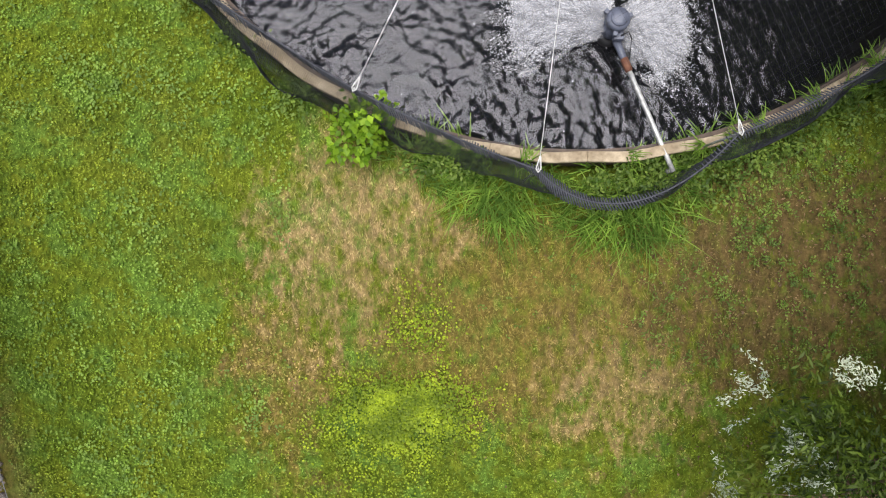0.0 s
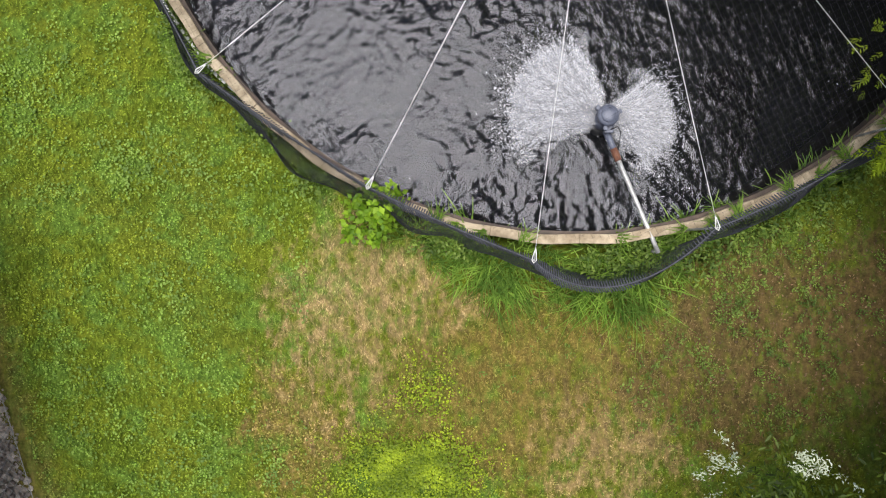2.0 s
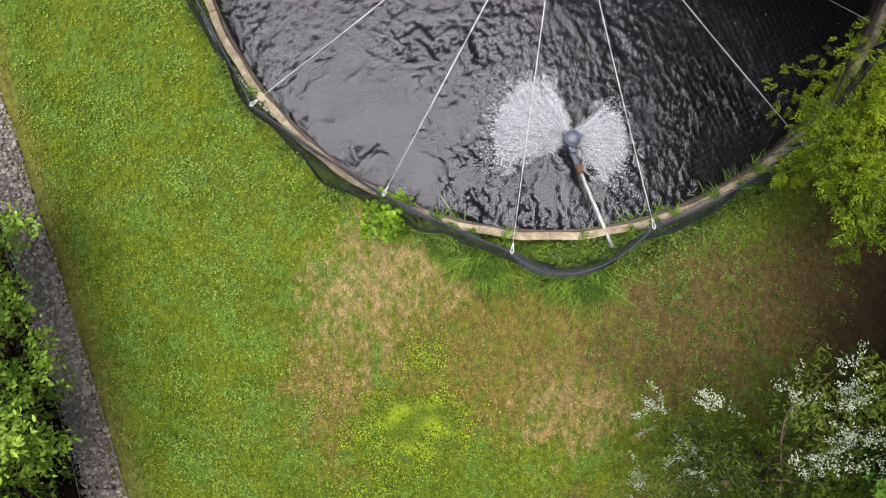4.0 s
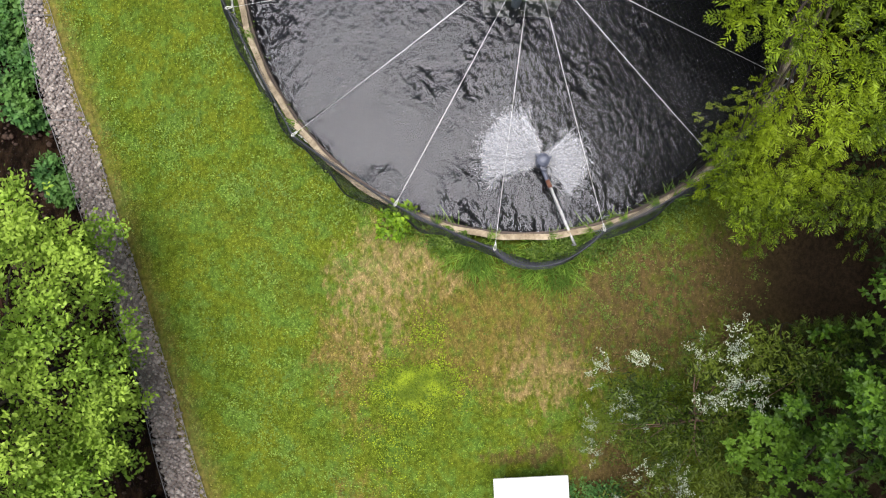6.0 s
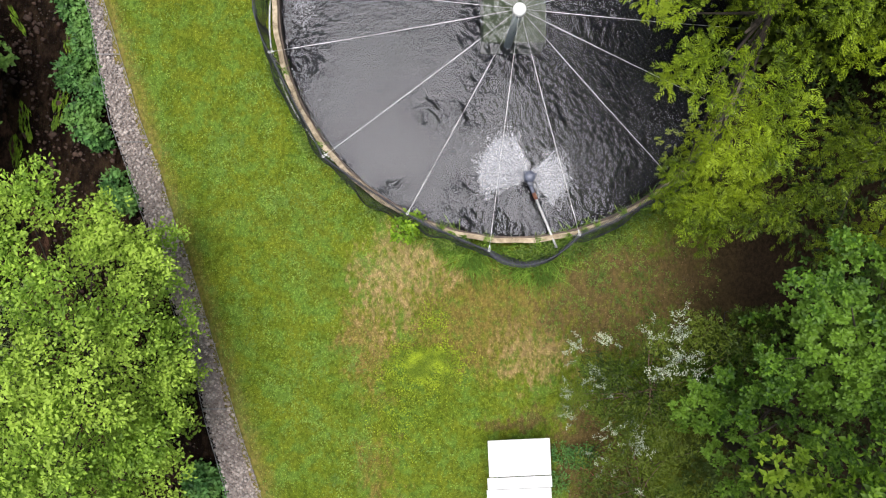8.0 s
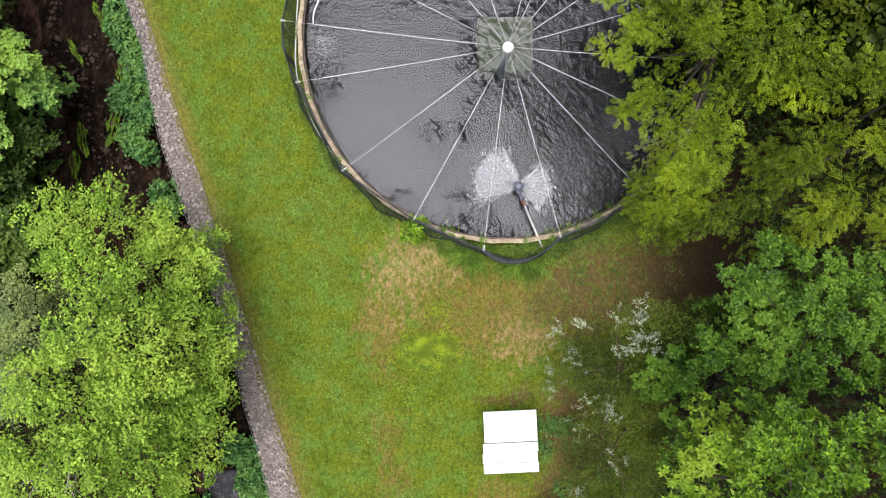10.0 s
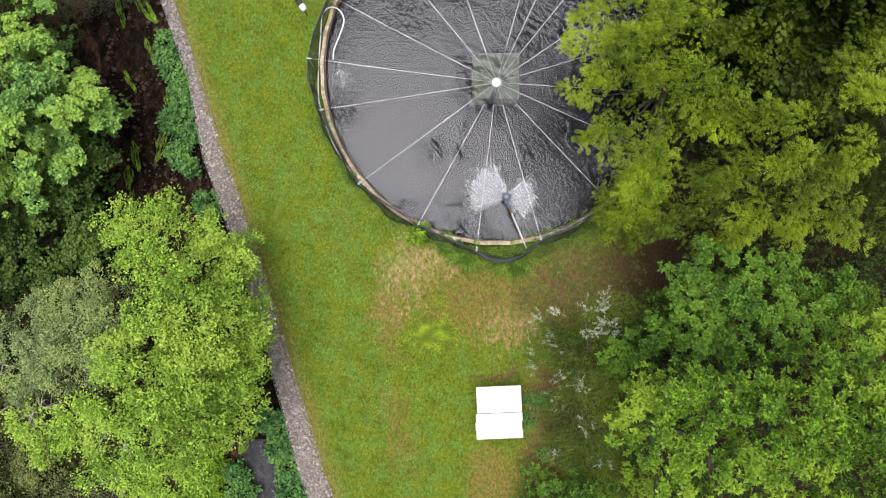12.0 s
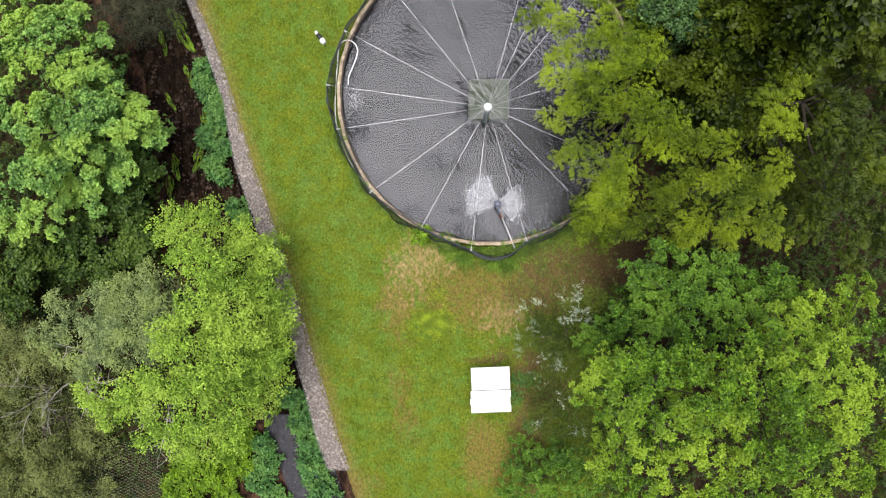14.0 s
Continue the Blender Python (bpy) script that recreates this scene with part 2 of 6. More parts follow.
def water_material(name, deep, clear, wave, strength, rough=0.04, gloss=1.0, depth=0.052):
    m, nt, b = base(name, rough, 0.0, 0.5)
    b.inputs["IOR"].default_value = 1.37
    b.inputs["Specular IOR Level"].default_value = gloss
    col = mixc(nt, noise_of(nt, 0.8, 4), [v * 0.75 for v in deep], [v * 1.25 for v in deep])
    nt.links.new(col, b.inputs["Base Color"])
    b.inputs["Specular Tint"].default_value = (0.90, 0.91, 1.0, 1)
    h1 = noise_of(nt, wave, 1.0, 0.4, stretch=(1.0, 0.62, 1.0), distort=0.7)
    h = math_node(nt, "ADD", h1, math_node(nt, "MULTIPLY", noise_of(nt, wave * 2.3, 2, 0.5, distort=0.4), 0.4))
    bumped(nt, b, h, strength, depth)
    tr = nt.nodes.new("ShaderNodeBsdfTransparent")
    tr.inputs[0].default_value = (0.76, 0.84, 0.78, 1)
    mx = nt.nodes.new("ShaderNodeMixShader")
    mx.inputs[0].default_value = clear
    nt.links.new(b.outputs[0], mx.inputs[1])
    nt.links.new(tr.outputs[0], mx.inputs[2])
    nt.links.new(mx.outputs[0], nt.nodes["Material Output"].inputs["Surface"])
    return m


M_WATER = water_material("tank_water", (0.008, 0.008, 0.01), 0.35, 13.0, 0.6, 0.08, 1.0, 0.012)
M_STREAM = water_material("stream_water", (0.012, 0.006, 0.005), 0.62, 7.0, 1.0, 0.08, 0.16, 0.1)
M_RIFFLE = water_material("riffle_water", (0.05, 0.049, 0.056), 0.3, 6.0, 1.0, 0.12, 0.4, 0.08)


def spray_material(name, clear):
    m, nt, b = base(name, 0.3)
    b.inputs["Base Color"].default_value = (0.80, 0.81, 0.87, 1)
    tr = nt.nodes.new("ShaderNodeBsdfTransparent")
    mx = nt.nodes.new("ShaderNodeMixShader")
    mx.inputs[0].default_value = clear
    nt.links.new(b.outputs[0], mx.inputs[1])
    nt.links.new(tr.outputs[0], mx.inputs[2])
    nt.links.new(mx.outputs[0], nt.nodes["Material Output"].inputs["Surface"])
    return m


M_SPRAY, M_MIST = spray_material("water_spray", 0.5), spray_material("spray_mist", 0.87)

L_LIME = leafy("lime_green_leaves", (0.11, 0.21, 0.018), (0.36, 0.54, 0.08), (0.42, 0.585, 0.085), thru=0.25)
L_MAPLE = leafy("mid_green_leaves", (0.06, 0.15, 0.03), (0.27, 0.46, 0.12), (0.36, 0.54, 0.085), thru=0.2)
L_HAZEL = leafy("hazel_leaves", (0.02, 0.06, 0.006), (0.112, 0.222, 0.022), (0.155, 0.285, 0.028), thru=0.12)
L_CONIFER = leafy("olive_fronds", (0.024, 0.045, 0.003), (0.18, 0.27, 0.013), (0.34, 0.46, 0.02), thru=0.13, patch=0.5)
# olive fronds toned down: the eastern conifer's shade is part of this colour
L_CONIFER_SHADED = leafy("half_shaded_olive_fronds", (0.018, 0.034, 0.003), (0.13, 0.195, 0.011), (0.255, 0.345, 0.016), thru=0.12, patch=0.5)
L_DECID = leafy("fresh_green_leaves", (0.024, 0.07, 0.006), (0.16, 0.29, 0.02), (0.30, 0.44, 0.035), thru=0.13, patch=0.45)
L_WILLOW = leafy("grey_green_leaves", (0.10, 0.14, 0.055), (0.29, 0.37, 0.16), (0.33, 0.42, 0.12), thru=0.2)
# mid-green maple leaves darkened, so the lower maple carries its shade as colour
L_MAPLE_SHADED = leafy("shaded_green_leaves", (0.02, 0.045, 0.008), (0.09, 0.155, 0.03), (0.12, 0.19, 0.03), thru=0.2)
L_SILVER = leafy("silver_tips", (0.34, 0.40, 0.31), (0.60, 0.65, 0.56), thru=0.2)
L_SHRUB = leafy("shrub_leaves", (0.012, 0.026, 0.004), (0.085, 0.13, 0.015), (0.13, 0.175, 0.019), thru=0.1)
# the conifer fronds again, with the shade of the back rows in their colour
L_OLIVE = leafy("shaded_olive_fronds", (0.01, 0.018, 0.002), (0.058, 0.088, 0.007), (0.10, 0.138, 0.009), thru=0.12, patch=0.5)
L_DULL = leafy("dull_leaves", (0.05, 0.065, 0.02), (0.20, 0.235, 0.075), (0.25, 0.29, 0.09), thru=0.15)
L_DULLDARK = leafy("dark_dull_leaves", (0.025, 0.03, 0.014), (0.085, 0.095, 0.05), thru=0.15)
L_BLUE = leafy("blue_green_leaves", (0.025, 0.06, 0.018), (0.115, 0.215, 0.065), thru=0.15)
L_BANK = leafy("bank_plant_leaves", (0.03, 0.095, 0.025), (0.13, 0.29, 0.085), (0.17, 0.33, 0.075), thru=0.22, patch=1.2)
L_ALGAE = leafy("bright_water_weed", (0.09, 0.19, 0.01), (0.25, 0.40, 0.03), thru=0.25)

# ---------------------------------------------------------------- mesh helpers
rng = np.random.default_rng(7)


def raw_mesh(name, verts, faces, mat, smooth=False):
    """A mesh from arrays: verts n x 3, faces m x 3 or m x 4."""
    verts, faces = np.asarray(verts, np.float32), np.asarray(faces, np.int32)
    me = bpy.data.meshes.new(name)
    k = faces.shape[1]
    me.vertices.add(len(verts))
    me.vertices.foreach_set("co", verts.ravel())
    me.loops.add(faces.size)
    me.loops.foreach_set("vertex_index", faces.ravel())
    me.polygons.add(len(faces))
    me.polygons.foreach_set("loop_start", np.arange(0, faces.size, k, dtype=np.int32))
    me.polygons.foreach_set("loop_total", np.full(len(faces), k, np.int32))
    if smooth:
        me.polygons.foreach_set("use_smooth", np.ones(len(faces), bool))
    me.update(calc_edges=True)
    me.materials.append(mat)
    return me


def part(name, bm, material, parent, label=""):
    """One mesh object under a thing or a part, from a bmesh or a ready mesh."""
    if isinstance(bm, bmesh.types.BMesh):
        me = bpy.data.meshes.new(name)
        bm.to_mesh(me)
        bm.free()
        me.materials.append(material)
    else:
        me = bm
    ob = new(name, me)
    ob.parent = parent
    if label:
        ob["label"] = label
    return ob


def thing(name, label, category, group="", at=(0, 0, 0), kind=""):
    ob = new(name)
    ob.location = at
    return tagged(ob, label, category, group, kind)


def tube(pts, radii, sides=8, close=True):
    """Arrays of a tube along points."""
    pts = np.asarray(pts, float)
    radii = np.broadcast_to(np.asarray(radii, float), len(pts))
    d = np.gradient(pts, axis=0)
    d /= np.linalg.norm(d, axis=1, keepdims=True) + 1e-12
    ref = np.where(np.abs(d[:, 2:3]) > 0.9, [[1.0, 0, 0]], [[0, 0, 1.0]])
    u = np.cross(d, ref)
    u /= np.linalg.norm(u, axis=1, keepdims=True) + 1e-12
    v = np.cross(d, u)
    a = np.arange(sides) / sides * 2 * np.pi
    ring = pts[:, None] + radii[:, None, None] * (np.cos(a)[None, :, None] * u[:, None] + np.sin(a)[None, :, None] * v[:, None])
    n = len(pts)
    i, j = np.meshgrid(np.arange(n - 1), np.arange(sides), indexing="ij")
    k = (j + 1) % sides
    f = np.stack([i * sides + j, i * sides + k, (i + 1) * sides + k, (i + 1) * sides + j], -1).reshape(-1, 4)
    verts = ring.reshape(-1, 3)
    if close:
        verts = np.r_[verts, pts[:1], pts[-1:]]
        a0, a1 = n * sides, n * sides + 1
        j = np.arange(0, sides, 2)
        f = np.r_[f, np.stack([np.full(len(j), a0), (j + 2) % sides, (j + 1) % sides, j], -1)]
        e = (n - 1) * sides
        f = np.r_[f, np.stack([np.full(len(j), a1), e + j, e + (j + 1) % sides, e + (j + 2) % sides], -1)]
    return verts, f


def smooth(pts, per=6):
    """Points along a smooth curve through pts."""
    p = np.asarray(pts, float)
    q = np.concatenate([2 * p[:1] - p[1:2], p, 2 * p[-1:] - p[-2:-1]])
    t = np.linspace(0, 1, per, endpoint=False)[:, None]
    rows = [0.5 * (2 * b + (c - a) * t + (2 * a - 5 * b + 4 * c - d) * t**2 + (3 * b - a - 3 * c + d) * t**3) for a, b, c, d in zip(q, q[1:], q[2:], q[3:])]
    return np.concatenate(rows + [p[-1:]])


def join(pieces):
    vs, fs, n = [], [], 0
    for v, f in pieces:
        vs.append(v)
        fs.append(np.asarray(f) + n)
        n += len(v)
    return np.concatenate(vs), np.concatenate(fs)


def tube_mesh(name, pts, radii, mat, sides=8):
    v, f = tube(pts, radii, sides)
    return raw_mesh(name, v, f, mat, True)


def box_bm(sx, sy, sz, bevel=0.0, at=(0, 0, 0)):
    bm = bmesh.new()
    bmesh.ops.create_cube(bm, size=1.0, matrix=Matrix.Translation(at) @ Matrix.Diagonal((sx, sy, sz, 1)))
    if bevel:
        bmesh.ops.bevel(bm, geom=bm.edges[:], offset=bevel, segments=2, affect="EDGES", profile=0.6)
    return bm


def lathe_bm(profile, sides=24, at=(0, 0, 0)):
    """A turned shape from (radius, height) rows."""
    bm = bmesh.new()
    rings = []
    for r, z in profile:
        rings.append([bm.verts.new((at[0] + r * math.cos(2 * math.pi * k / sides), at[1] + r * math.sin(2 * math.pi * k / sides), at[2] + z)) for k in range(sides)])
    for a, b in zip(rings, rings[1:]):
        for k in range(sides):
            bm.faces.new((a[k], a[(k + 1) % sides], b[(k + 1) % sides], b[k]))
    bm.faces.new(rings[-1])
    bm.faces.new(rings[0][::-1])
    for f in bm.faces:
        f.smooth = len(f.verts) == 4
    return bm


def unit(v):
    return v / (np.linalg.norm(v, axis=-1, keepdims=True) + 1e-9)


def leaf_arrays(centre, along, normal, length, width, fold=0.15):
    """Folded, pointed leaves: n centres, directions, normals and sizes."""
    along = unit(along)
    side = unit(np.cross(normal, along))
    up = np.cross(along, side)
    l, w = length[:, None] * along, width[:, None] * side
    lift = up * (width * fold)[:, None]
    v = np.stack([centre - 0.5 * l, centre - 0.08 * l + 0.5 * w + lift, centre + 0.5 * l, centre - 0.08 * l - 0.5 * w + lift], 1)
    b = np.arange(len(centre))[:, None] * 4
    f = np.concatenate([b + [0, 1, 2], b + [0, 2, 3]])
    return v.reshape(-1, 3), f


def sprigs(pos, out, n_leaf, reach, length, width, flat=0.5, spread=0.3):
    """Twigs at pos that grow along out, each with n_leaf leaves about it."""
    n = len(pos)
    k = n * n_leaf
    p, o = np.repeat(pos, n_leaf, 0), np.repeat(unit(out), n_leaf, 0)
    s = rng.uniform(0, 1, (k, 1)) ** 0.7
    c = p + o * reach * s + rng.normal(0, 1, (k, 3)) * reach * spread * np.array([1, 1, flat])
    along = o * 0.8 + rng.normal(0, 0.7, (k, 3)) * np.array([1, 1, 0.5])
    along[:, 2] -= 0.25
    nor = np.array([0, 0, 1.0]) + rng.normal(0, 0.62, (k, 3)) + o * 0.3
    size = rng.uniform(0.65, 1.25, k)
    return leaf_arrays(c, along, nor, length * size, width * size)


def whorls(pos, out, n_leaf, length, width):
    """Shoots that end in a rosette of leaves, spread about the tip, with a second, lower ring."""
    n = len(pos)
    axis = unit(unit(out) * 0.55 + np.array([0, 0, 0.8]) + rng.normal(0, 0.22, (n, 3)))
    u = unit(np.cross(axis, rng.normal(0, 1, (n, 3))))
    w = np.cross(axis, u)
    size = rng.uniform(0.7, 1.2, n)
    k = n * n_leaf
    P, A, U, W, Z = (np.repeat(a, n_leaf, 0) for a in (pos, axis, u, w, size))
    i = np.tile(np.arange(n_leaf), n)
    ring = (i % 2).astype(float)
    a = i * 2.4 + rng.normal(0, 0.2, k)
    lift = 0.5 - 0.45 * ring + rng.normal(0, 0.14, k)
    d = unit((np.cos(a)[:, None] * U + np.sin(a)[:, None] * W) * np.cos(lift)[:, None] + A * np.sin(lift)[:, None])
    l = length * Z * (0.8 + 0.35 * ring) * rng.uniform(0.8, 1.15, k)
    c = P - A * (ring * 0.035 * Z)[:, None] + d * (l * 0.55)[:, None]
    return leaf_arrays(c, d, A + rng.normal(0, 0.18, (k, 3)), l, l * (width / length) * rng.uniform(0.85, 1.15, k), 0.22)


def fronds(pos, out, reach, n_leaf=22, width=0.022):
    """Flat sprays with leaflets to both sides, as conifers have them."""
    n = len(pos)
    o = unit(out)
    up = unit(np.array([0, 0, 1.0]) + rng.normal(0, 0.35, (n, 3)))
    side = unit(np.cross(up, o))
    size = reach * rng.uniform(0.6, 1.25, n)
    s = np.tile(np.linspace(0.06, 1.0, n_leaf), n)
    sg = np.tile(np.where(np.arange(n_leaf) % 2, 1.0, -1.0), n)
    P, O, S, U, Z = (np.repeat(a, n_leaf, 0) for a in (pos, o, side, up, size))
    droop = -0.25 * (s**2 * Z)[:, None] * np.array([0, 0, 1.0])
    ll = Z * (0.20 + 0.32 * np.sin(np.pi * np.clip(s * 0.85 + 0.12, 0, 1))) * rng.uniform(0.7, 1.2, len(s))
    al = unit(O * 0.8 + S * sg[:, None] * 0.75 + rng.normal(0, 0.16, (len(s), 3)))
    c = P + O * (s * Z)[:, None] + al * (ll * 0.45)[:, None] + droop
    return leaf_arrays(c, al, U + rng.normal(0, 0.3, U.shape), ll, np.full(len(s), width) * rng.uniform(0.8, 1.4, len(s)) * (0.6 + Z / reach * 0.5), 0.2)


def limbs(foot, lobes, r0, every=3, steps=7):
    """A leaning, tapered trunk and limbs out to the tufts."""
    foot = np.array(foot, float)
    heads = np.array([l[:3] for l in lobes])
    top = heads.mean(0) + [0, 0, 0.3]
    t = np.linspace(0, 1, 10)[:, None]
    bend = np.sin(t * np.pi) * rng.normal(0, 0.15, 3) * [1, 1, 0]
    axis = foot + (top - foot) * t + bend
    pieces = [tube(axis, r0 * (1 - 0.8 * t[:, 0]) * np.where(t[:, 0] < 0.05, 1.4, 1), 8)]
    for h in heads[::every]:
        k = rng.integers(3, 9)
        a = axis[k]
        s = np.linspace(0, 1, steps)[:, None]
        mid = np.sin(s * np.pi) * (rng.normal(0, 0.12, 3) + [0, 0, -0.12])
        pieces.append(tube(a + (h - a) * s + mid, r0 * 0.32 * (1 - 0.88 * s[:, 0]), 5))
    return join(pieces)


def tuft_points(tufts, density, axis, dome=0.95):
    """Places over rounded tufts (x, y, z, r) and the ways in which twigs grow there, away from the stem at axis."""
    ps, os = [], []
    for x, y, z, r in tufts:
        n = max(6, int(density * math.pi * r * r))
        a, q = rng.uniform(0, 2 * np.pi, n), np.sqrt(rng.uniform(0, 1, n))
        ph = rng.uniform(0, 6, 3)
        q = q * (0.86 + 0.16 * np.sin(3 * a + ph[0]) + 0.12 * np.sin(5 * a + ph[1]) + 0.08 * np.sin(9 * a + ph[2]))
        h = dome * r * (1 - q**2) - 0.12 * r - np.abs(rng.normal(0, 0.16, n)) * r
        away = np.array([x - axis[0], y - axis[1], 0.0])
        h += (q * np.cos(a - math.atan2(away[1], away[0]))) * -0.22 * r
        ps.append(np.stack([x + r * q * np.cos(a), y + r * q * np.sin(a), z + h], -1))
        os.append(unit(np.stack([np.cos(a) * q, np.sin(a) * q, 0.45 - 0.35 * q], -1) + unit(away) * 0.55 + rng.normal(0, 0.12, (n, 3))))
    return np.concatenate(ps), np.concatenate(os)


def tree(name, label, foot, tufts, mat, kind, density, reach, length, width, r0=0.12, bark=None, n_leaf=8, every=9, fill=0.45, drop=2.0, pull=0.62, blooms=()):
    """A tree: stem, limbs, and a crown of leafy tufts with a thinner, lower storey beneath them."""
    ob = thing(name, label, "shrub" if "shrub" in name else "tree", "", foot)
    f0 = np.array(foot)
    own = [(x - f0[0], y - f0[1], z - f0[2], r) for x, y, z, r in tufts]
    lower = [(x * pull + rng.normal(0, 0.12), y * pull + rng.normal(0, 0.12), max(0.5, z - drop * rng.uniform(0.7, 1.5)), r * 1.15) for x, y, z, r in own]
    heads = own
    own = []
    for x, y, z, r in heads:
        if kind == "frond":
            g = math.atan2(y, x)
            for b, e in zip(g + rng.normal(0, 0.5, 5), (-0.5, 0.05, 0.35, 0.65, 0.95)):
                side = rng.normal(0, 0.28) * r
                own.append((x + r * e * math.cos(b) - side * math.sin(g), y + r * e * math.sin(b) + side * math.cos(g), z - 0.28 * r * e + rng.normal(0, 0.16), r * rng.uniform(0.3, 0.46)))
            continue
        a, q = rng.uniform(0, 2 * np.pi) + np.arange(7) * 2.4 + rng.normal(0, 0.25, 7), np.sqrt((np.arange(7) + 0.4) / 7) * 0.9
        own += [(x + r * e * math.cos(b), y + r * e * math.sin(b), z + 0.3 * r * (1 - e * e) + rng.normal(0, 0.2), r * rng.uniform(0.26, 0.46)) for b, e in zip(a, q)]
    p, o = tuft_points(own, density * 2.1, (0, 0))
    p2, o2 = tuft_points(lower, density * fill, (0, 0), 0.4)
    top = len(p)
    p, o = np.concatenate([p, p2]), np.concatenate([o, o2])
    if kind == "frond":
        v, f = fronds(p, o, reach, n_leaf, width)
    elif kind == "whorl":
        v, f = whorls(p, o, n_leaf, length, width)
    else:
        v, f = sprigs(p, o, n_leaf, reach, length, width)
    part("crown", raw_mesh("crown", v, f, mat), mat, ob)
    v, f = limbs((0, 0, 0), [(x, y, z - 0.1, r, r, r) for x, y, z, r in own], r0, every)
    part("trunk", raw_mesh("trunk", v, f, bark or M_BARK, True), bark or M_BARK, ob)
    for x, y, z, r in blooms:
        # a spray of small white flowers on upright spikes
        c = np.array([x, y, z]) - f0
        base_p = c + rng.normal(0, 0.6, (9, 3)) * r * [1, 1, 0.35]
        lean = np.array([c[0], c[1], 1.6]) * 0.25 + rng.normal(0, 0.35, (9, 3))
        v, f = sprigs(base_p, lean, 30, 0.28, 0.034, 0.011, 1.0, 0.08)
        part("blossom", raw_mesh("blossom", v, f, L_SILVER), L_SILVER, ob, "small silvery white flowers")
    return ob


def clump(name, label, category, at, radius, height, mat, n, length, width, group=""):
    """A low leafy plant."""
    ob = thing(name, label, category, group, at)
    a, r = rng.uniform(0, 2 * np.pi, n), radius * np.sqrt(rng.uniform(0, 1, n))
    r *= 0.75 + 0.3 * np.sin(3 * a + at[0] * 7) * np.cos(2 * a + at[1] * 5)
    z = height * (1 - 0.8 * (r / radius) ** 2) * rng.uniform(0.35, 1.1, n) + 0.04
    p = np.stack([r * np.cos(a), r * np.sin(a), z], -1)
    o = np.stack([np.cos(a), np.sin(a), rng.uniform(0.1, 0.6, n)], -1)
    v, f = sprigs(p, o, 5, 0.16, length, width)
    part("foliage", raw_mesh("foliage", v, f, mat), mat, ob)
    stems = [tube([[0.3 * q[0], 0.3 * q[1], 0], [0.8 * q[0], 0.8 * q[1], 0.6 * q[2]], q], [0.008, 0.006, 0.003], 4) for q in p[:: max(1, n // 14)]]
    v, f = join(stems)
    tagged(part("stem_bunch", raw_mesh("stem_bunch", v, f, M_WEED), M_WEED, ob), kind="stuff")
    return ob


# ---------------------------------------------------------------- plan
CX, CY, R_RIM = -0.13, 0.55, 5.42
AX, AY = 0.17, -3.44
WALL_Y = [4.1, 2.9, 1.4, 0.35, -0.6, -2.1, -3.1, -4.3, -5.3, -6.4, -7.7, -9.1, -10.4, -12.0, -13.1]
WALL_L = [-11.2, -10.73, -10.2, -9.83, -9.68, -9.38, -9.02, -8.63, -8.28, -7.95, -7.5, -7.18, -6.8, -6.4, -5.97]
WALL_R = [-10.88, -10.32, -9.75, -9.42, -9.13, -8.68, -8.3, -7.93, -7.58, -7.25, -6.85, -6.45, -6.02, -5.57, -5.15]


def wall_x(y, side):
    y = np.asarray(y, float)
    xs = WALL_L if side == "l" else WALL_R
    lin = np.interp(-y, [-v for v in WALL_Y], xs)
    lin = np.where(y > 4.1, xs[0] - (y - 4.1) * 0.40, lin)
    return np.where(y < -13.1, xs[-1] + (-13.1 - y) * 0.33, lin)


def ground_z(x, y):
    """Height of the ground: a nearly level lawn, the stream bed below the wall, the far bank."""
    right, left = wall_x(y, "r"), wall_x(y, "l")
    z = 0.03 * np.sin(0.7 * x + 1.1) * np.cos(0.6 * y) - 0.02
    d = left - x
    bed = -1.35 + np.clip((d - 2.6) / 2.5, 0, 1) ** 1.5 * 1.1 + 0.05 * np.sin(3 * x) * np.sin(2.3 * y)
    inside = np.clip((right - 0.2 - x) / 0.25, 0, 1)
    far = np.clip((np.hypot(x, y + 5) - 30) / 40, 0, 1)
    return (z * (1 - inside) + bed * inside) * (1 - far)


def build_ground():
    radii = np.r_[np.arange(R_RIM + 0.02, 7.0, 0.11), np.arange(7.0, 19, 0.16), np.geomspace(19, 900, 26)]
    n = 420
    a = np.arange(n) / n * 2 * np.pi
    x = CX + radii[:, None] * np.cos(a)
    y = CY + radii[:, None] * np.sin(a)
    z = ground_z(x, y)
    z[0] = -0.3
    v = np.stack([x, y, z], -1).reshape(-1, 3)
    i, j = np.meshgrid(np.arange(len(radii) - 1), np.arange(n), indexing="ij")
    k = (j + 1) % n
    f = np.stack([i * n + j, (i + 1) * n + j, (i + 1) * n + k, i * n + k], -1).reshape(-1, 4)
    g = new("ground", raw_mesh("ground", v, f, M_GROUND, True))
    tagged(g, "mown lawn with dry straw patches and bare soil", "ground", kind="structure")


build_ground()


def strip(name, y0, y1, near, far, z, mat, label):
    """A sheet of water along the foot of the wall."""
    ys = np.linspace(y0, y1, 60)
    ts = np.linspace(0, 1, 14)
    v, f = [], []
    for y in ys:
        l = wall_x(y, "l")
        for t in ts:
            v.append((l - near + (near - far) * t, y, z))
    m = len(ts)
    for i in range(len(ys) - 1):
        for j in range(m - 1):
            f.append((i * m + j, i * m + j + 1, (i + 1) * m + j + 1, (i + 1) * m + j))
    ob = new(name, raw_mesh(name, v, f, mat, True))
    return tagged(ob, label, "water", kind="structure")


